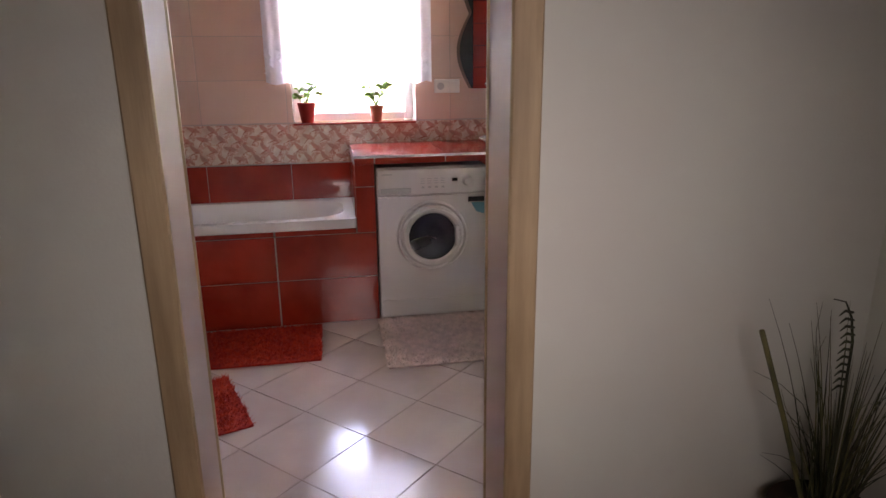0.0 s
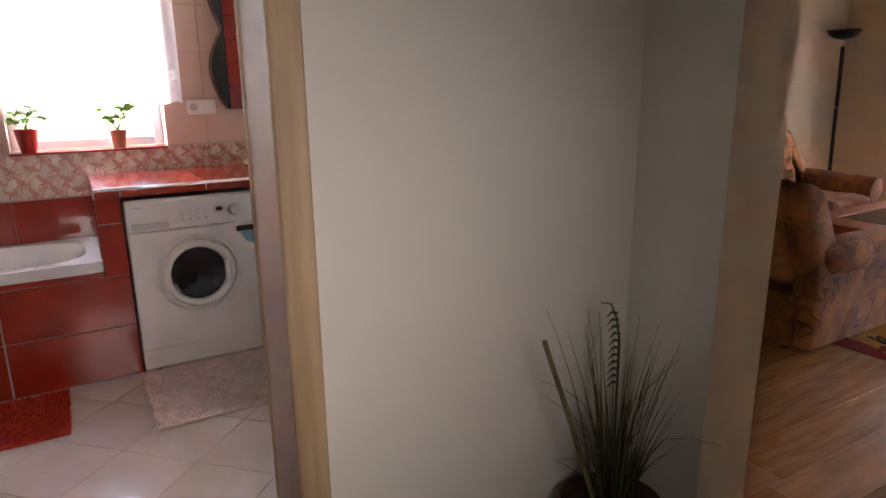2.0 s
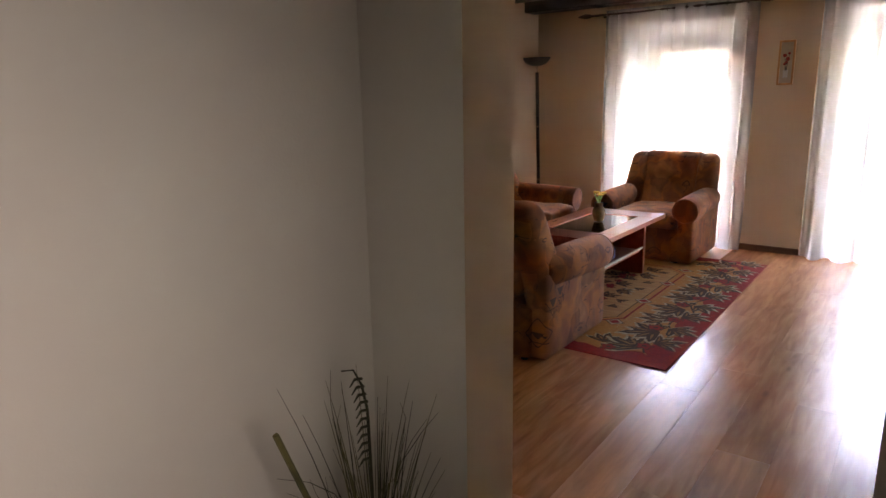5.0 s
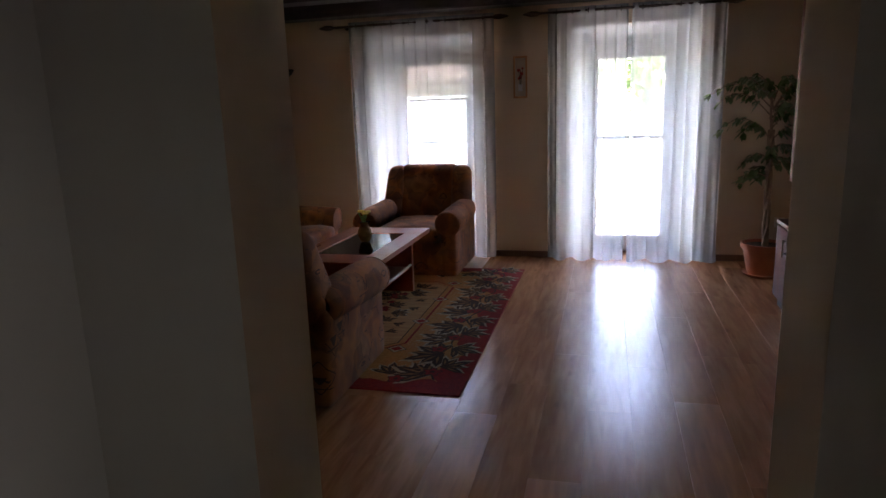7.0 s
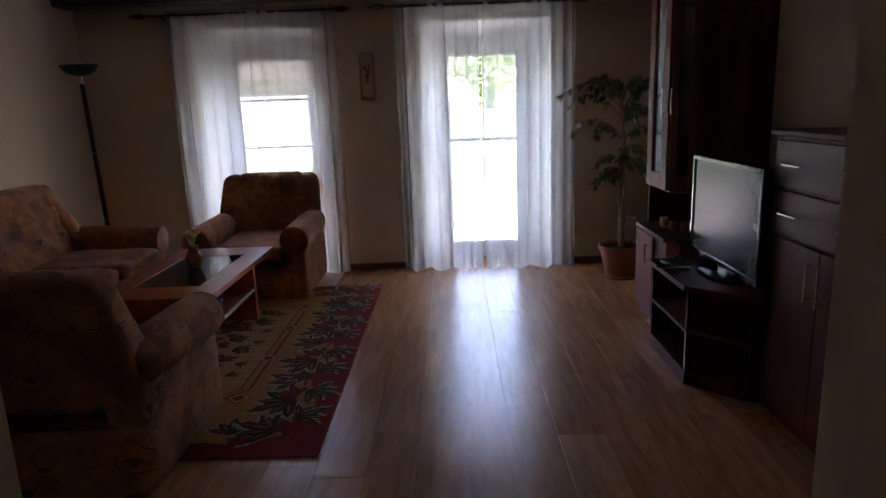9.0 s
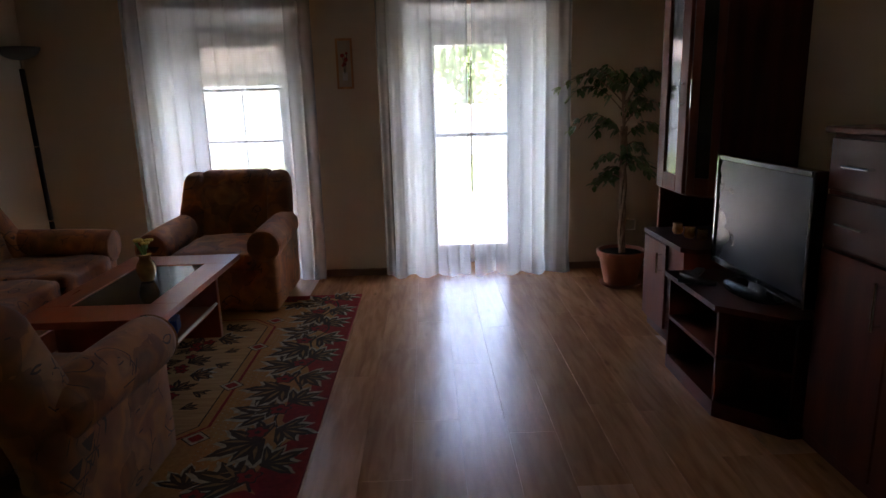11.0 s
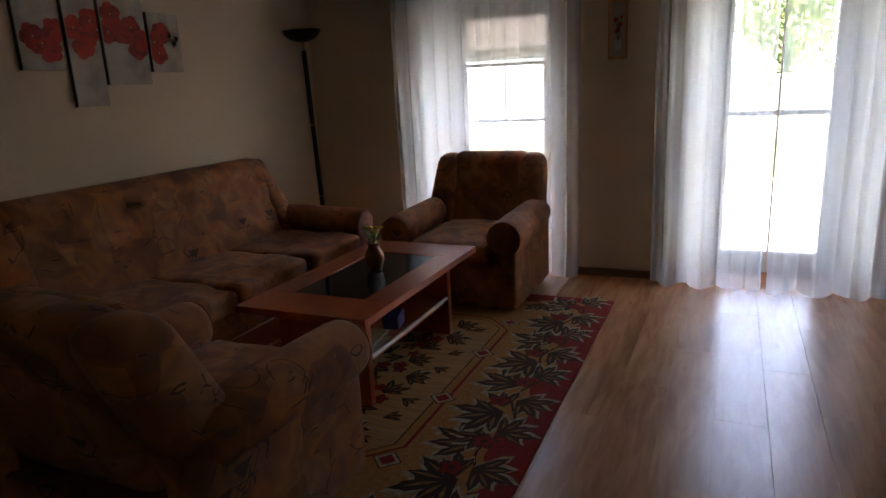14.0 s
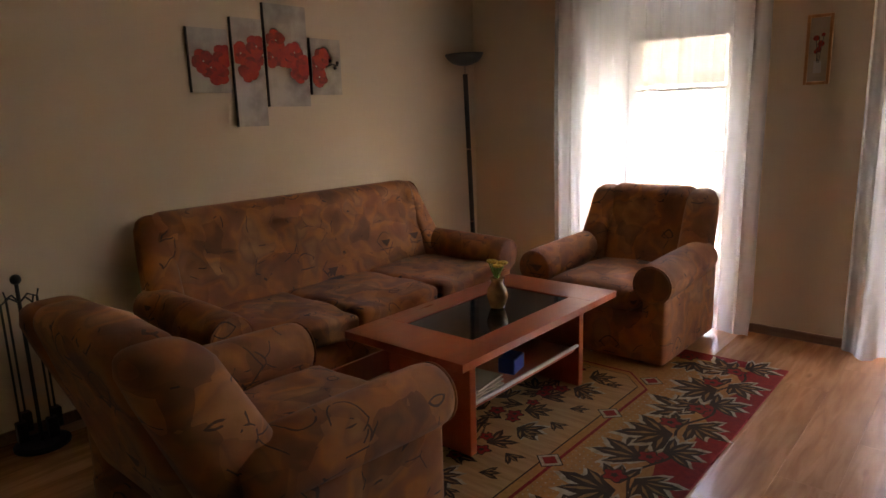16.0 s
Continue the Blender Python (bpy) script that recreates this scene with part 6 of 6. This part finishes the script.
part("coping", B(-0.14, 0.14, -4.25, 4.25, 1.451, 1.52, bevel=0.01), "pale_roof", gw, "pale coping")


def tree(x, y, h, r, seed):
    e = thing("tree", "leafy green garden tree behind the terrace", "tree", x, y, -0.30, 0, "trees beyond the garden")
    rn = random.Random(seed)
    bm = tube(bmesh.new(), [(0, 0, 0), (0.05, 0.05, h * 0.3), (0, 0.1, h * 0.7)], [0.22, 0.16, 0.07], 8)
    for k in range(7):
        a = k * 0.9
        z = h * (0.3 + 0.06 * k)
        tube(bm, [(0.04, 0.05, z), (r * 0.4 * math.cos(a), r * 0.4 * math.sin(a), z + 0.5), (r * 0.75 * math.cos(a), r * 0.75 * math.sin(a), z + 1.0)], [0.07, 0.05, 0.02], 6)
    part("trunk", bm, "bark", e, "rough trunk and limbs")
    bm = bmesh.new()
    cl = [(rn.gauss(0, r * 0.42), rn.gauss(0, r * 0.42), h * 0.50 + rn.gauss(0, h * 0.15)) for _ in range(70)]
    for c in cl:
        for q in range(150):
            p = Vector(c) + Vector((rn.gauss(0, 1), rn.gauss(0, 1), rn.gauss(0, 1))) * r * 0.14
            s = rn.uniform(0.09, 0.16)
            d1 = Vector((rn.gauss(0, 1), rn.gauss(0, 1), rn.gauss(0, 1))).normalized() * s
            d2 = Vector((rn.gauss(0, 1), rn.gauss(0, 1), rn.gauss(0, 1))).normalized() * s
            bm.faces.new([bm.verts.new(p), bm.verts.new(p + d1), bm.verts.new(p + d1 + d2)])
    tagged(part("crown", bm, "crown", e, "dense green leaves"), kind="stuff")


tree(27.5, -0.6, 6.2, 3.0, 1)
tree(26, -6.0, 7.5, 3.4, 2)
tree(40, 6.0, 9.0, 4.0, 3)

# ---- pieces of the walls and floors ----
bwall = bpy.data.objects["bathroom_wall_north"]


def tile_run(parent, name, mm, xs, zs, y, depth=0.006, hole=None, gap=0.0015):
    for za, zb in zip(zs, zs[1:]):
        for xa, xb in zip(xs, xs[1:]):
            a, b, c, d = xa + gap, xb - gap, za + gap, zb - gap
            if hole and c < hole[3] and d > hole[2] and a < hole[1] and b > hole[0]:
                for p, q in ((a, min(b, hole[0])), (max(a, hole[1]), b)):
                    if q - p > 0.01:
                        part(name, box(bmesh.new(), p, q, y - depth, y, c, d, 0.001), mm, parent)
                continue
            part(name, box(bmesh.new(), a, b, y - depth, y, c, d, 0.001), mm, parent)


HOLE = (SL - 0.001, SR + 0.001, SB - 0.02, ST)
xs = [BX0, -0.973, -0.483, 0.008, 0.498, 0.989, BX1]
tile_run(bwall, "tile", "redtile", xs, [0.55, 0.805], BY1)
tile_run(bwall, "border_tile", "border", xs, [0.81, 1.045], BY1, hole=None)
tile_run(bwall, "tile", "pinktile", xs, [1.05, 1.296, 1.54, 1.785, 2.03, 2.275, 2.378], BY1, hole=HOLE)
# printed leaves on the border
ba, bb_, bc_ = bmesh.new(), bmesh.new(), bmesh.new()
PETAL = ((0, 0), (0.22, 0.8), (0.55, 1.0), (0.85, 0.55), (1, 0), (0.7, -0.35), (0.3, -0.5))
CREASE = ((0, 0), (0.4, 0.16), (0.8, 0.12), (1, 0), (0.6, -0.08))
rn = random.Random(31)
k = 0
for i in range(-12, 17):
    for j, z in enumerate((0.838, 0.898, 0.958, 1.014)):
        x = 0.100 * i + 0.050 * (j % 2) + rn.uniform(-0.004, 0.004)
        if not BX0 + 0.05 < x < BX1 - 0.05:
            continue
        for tgt, shape, l, w, a, dx, dz in ((bb_, PETAL, 0.105, 0.030, 0.55, 0, 0), (ba, PETAL, 0.080, 0.019, 2.35, 0.016, 0.012), (bc_, CREASE, 0.060, 0.020, 0.42, 0.006, -0.016)):
            k += 1
            a += rn.uniform(-0.12, 0.12) + (0.5 if (i + j) % 3 == 0 else 0)
            pts = []
            for u, v in shape:
                px, pz = (u - 0.5) * l, v * w
                pts.append((x + dx + px * math.cos(a) - pz * math.sin(a), min(1.042, max(0.812, z + dz + px * math.sin(a) + pz * math.cos(a)))))
            tgt.faces.new([tgt.verts.new((px, BY1 - 0.0066 - 0.0000016 * k - (0.001 if tgt is bc_ else 0), pz)) for px, pz in pts])
for bmx, mm, lb in ((ba, "leaf_red", "printed pink petals"), (bb_, "leaf_cream", "printed cream petals"), (bc_, "leaf_crease", "printed dark red creases")):
    bmesh.ops.recalc_face_normals(bmx, faces=bmx.faces)
    tagged(part("printed_leaves", bmx, mm, bwall, lb), kind="stuff")

# bathroom floor tiles, laid on the diagonal
bfloor = bpy.data.objects["bathroom_floor"]
D = 0.3295
tb = bmesh.new()
box(tb, -D / 2 + 0.002, D / 2 - 0.002, -D / 2 + 0.002, D / 2 - 0.002, -0.006, 0.0, 0.0012)
tme = bpy.data.meshes.new("tile")
tb.to_mesh(tme), tb.free()
tme.materials.append(M["floortile"])
for i in range(-12, 14):
    for j in range(-12, 14):
        x = 0.314 + (i + j + 1) * D / math.sqrt(2)
        y = 2.551 + (j - i) * D / math.sqrt(2)
        if BX0 - 0.1 < x < HW - 0.24 + 0.15 and BY0 - 0.0 + 0.05 < y < TF + 0.1:
            ob = new("tile", tme)
            ob.parent = bfloor
            ob.matrix_basis = pose(x, y, 0, 0, 0, 45)

# laminate boards
lfloor = bpy.data.objects["floor_base"]
PWD, PLN = 0.196, 1.285
pb = bmesh.new()
box(pb, 0.0003, PLN - 0.0003, -PWD / 2 + 0.0003, PWD / 2 - 0.0003, -0.008, 0.0, 0.0003)
pme = bpy.data.meshes.new("board")
pb.to_mesh(pme), pb.free()
pme.materials.append(M["lam"])
rn = random.Random(9)
for j in range(-8, 17):
    y = 0.805 + (j) * PWD
    off = {0: 3.62, 1: 4.30, -1: 4.17}.get(j, rn.uniform(0, PLN) + 3.0)
    x_min = HX0 if y < HY - 0.1 else HW + 0.0
    k = math.floor((x_min - off) / PLN)
    x = off + k * PLN
    while x < OUT - 0.05:
        a, b = max(x, x_min), min(x + PLN, OUT - 0.02)
        ya, yb = max(y, Y0 - 0.01), min(y + PWD, Y1 + 0.01)
        if b - a > 0.02 and yb - ya > 0.01:
            if b - a > PLN - 0.01 and yb - ya > PWD - 0.01:
                ob = new("board", pme)
                ob.parent = lfloor
                ob.matrix_basis = pose(x, y + PWD / 2, 0, rn.uniform(-0.014, 0.014), rn.uniform(-0.004, 0.004))
            else:
                bm = box(bmesh.new(), 0.0003, b - a - 0.0003, 0.0003, yb - ya - 0.0003, -0.008, 0.0)
                part("board", bm, "lam", lfloor, at=pose(a, ya, 0))
        x += PLN
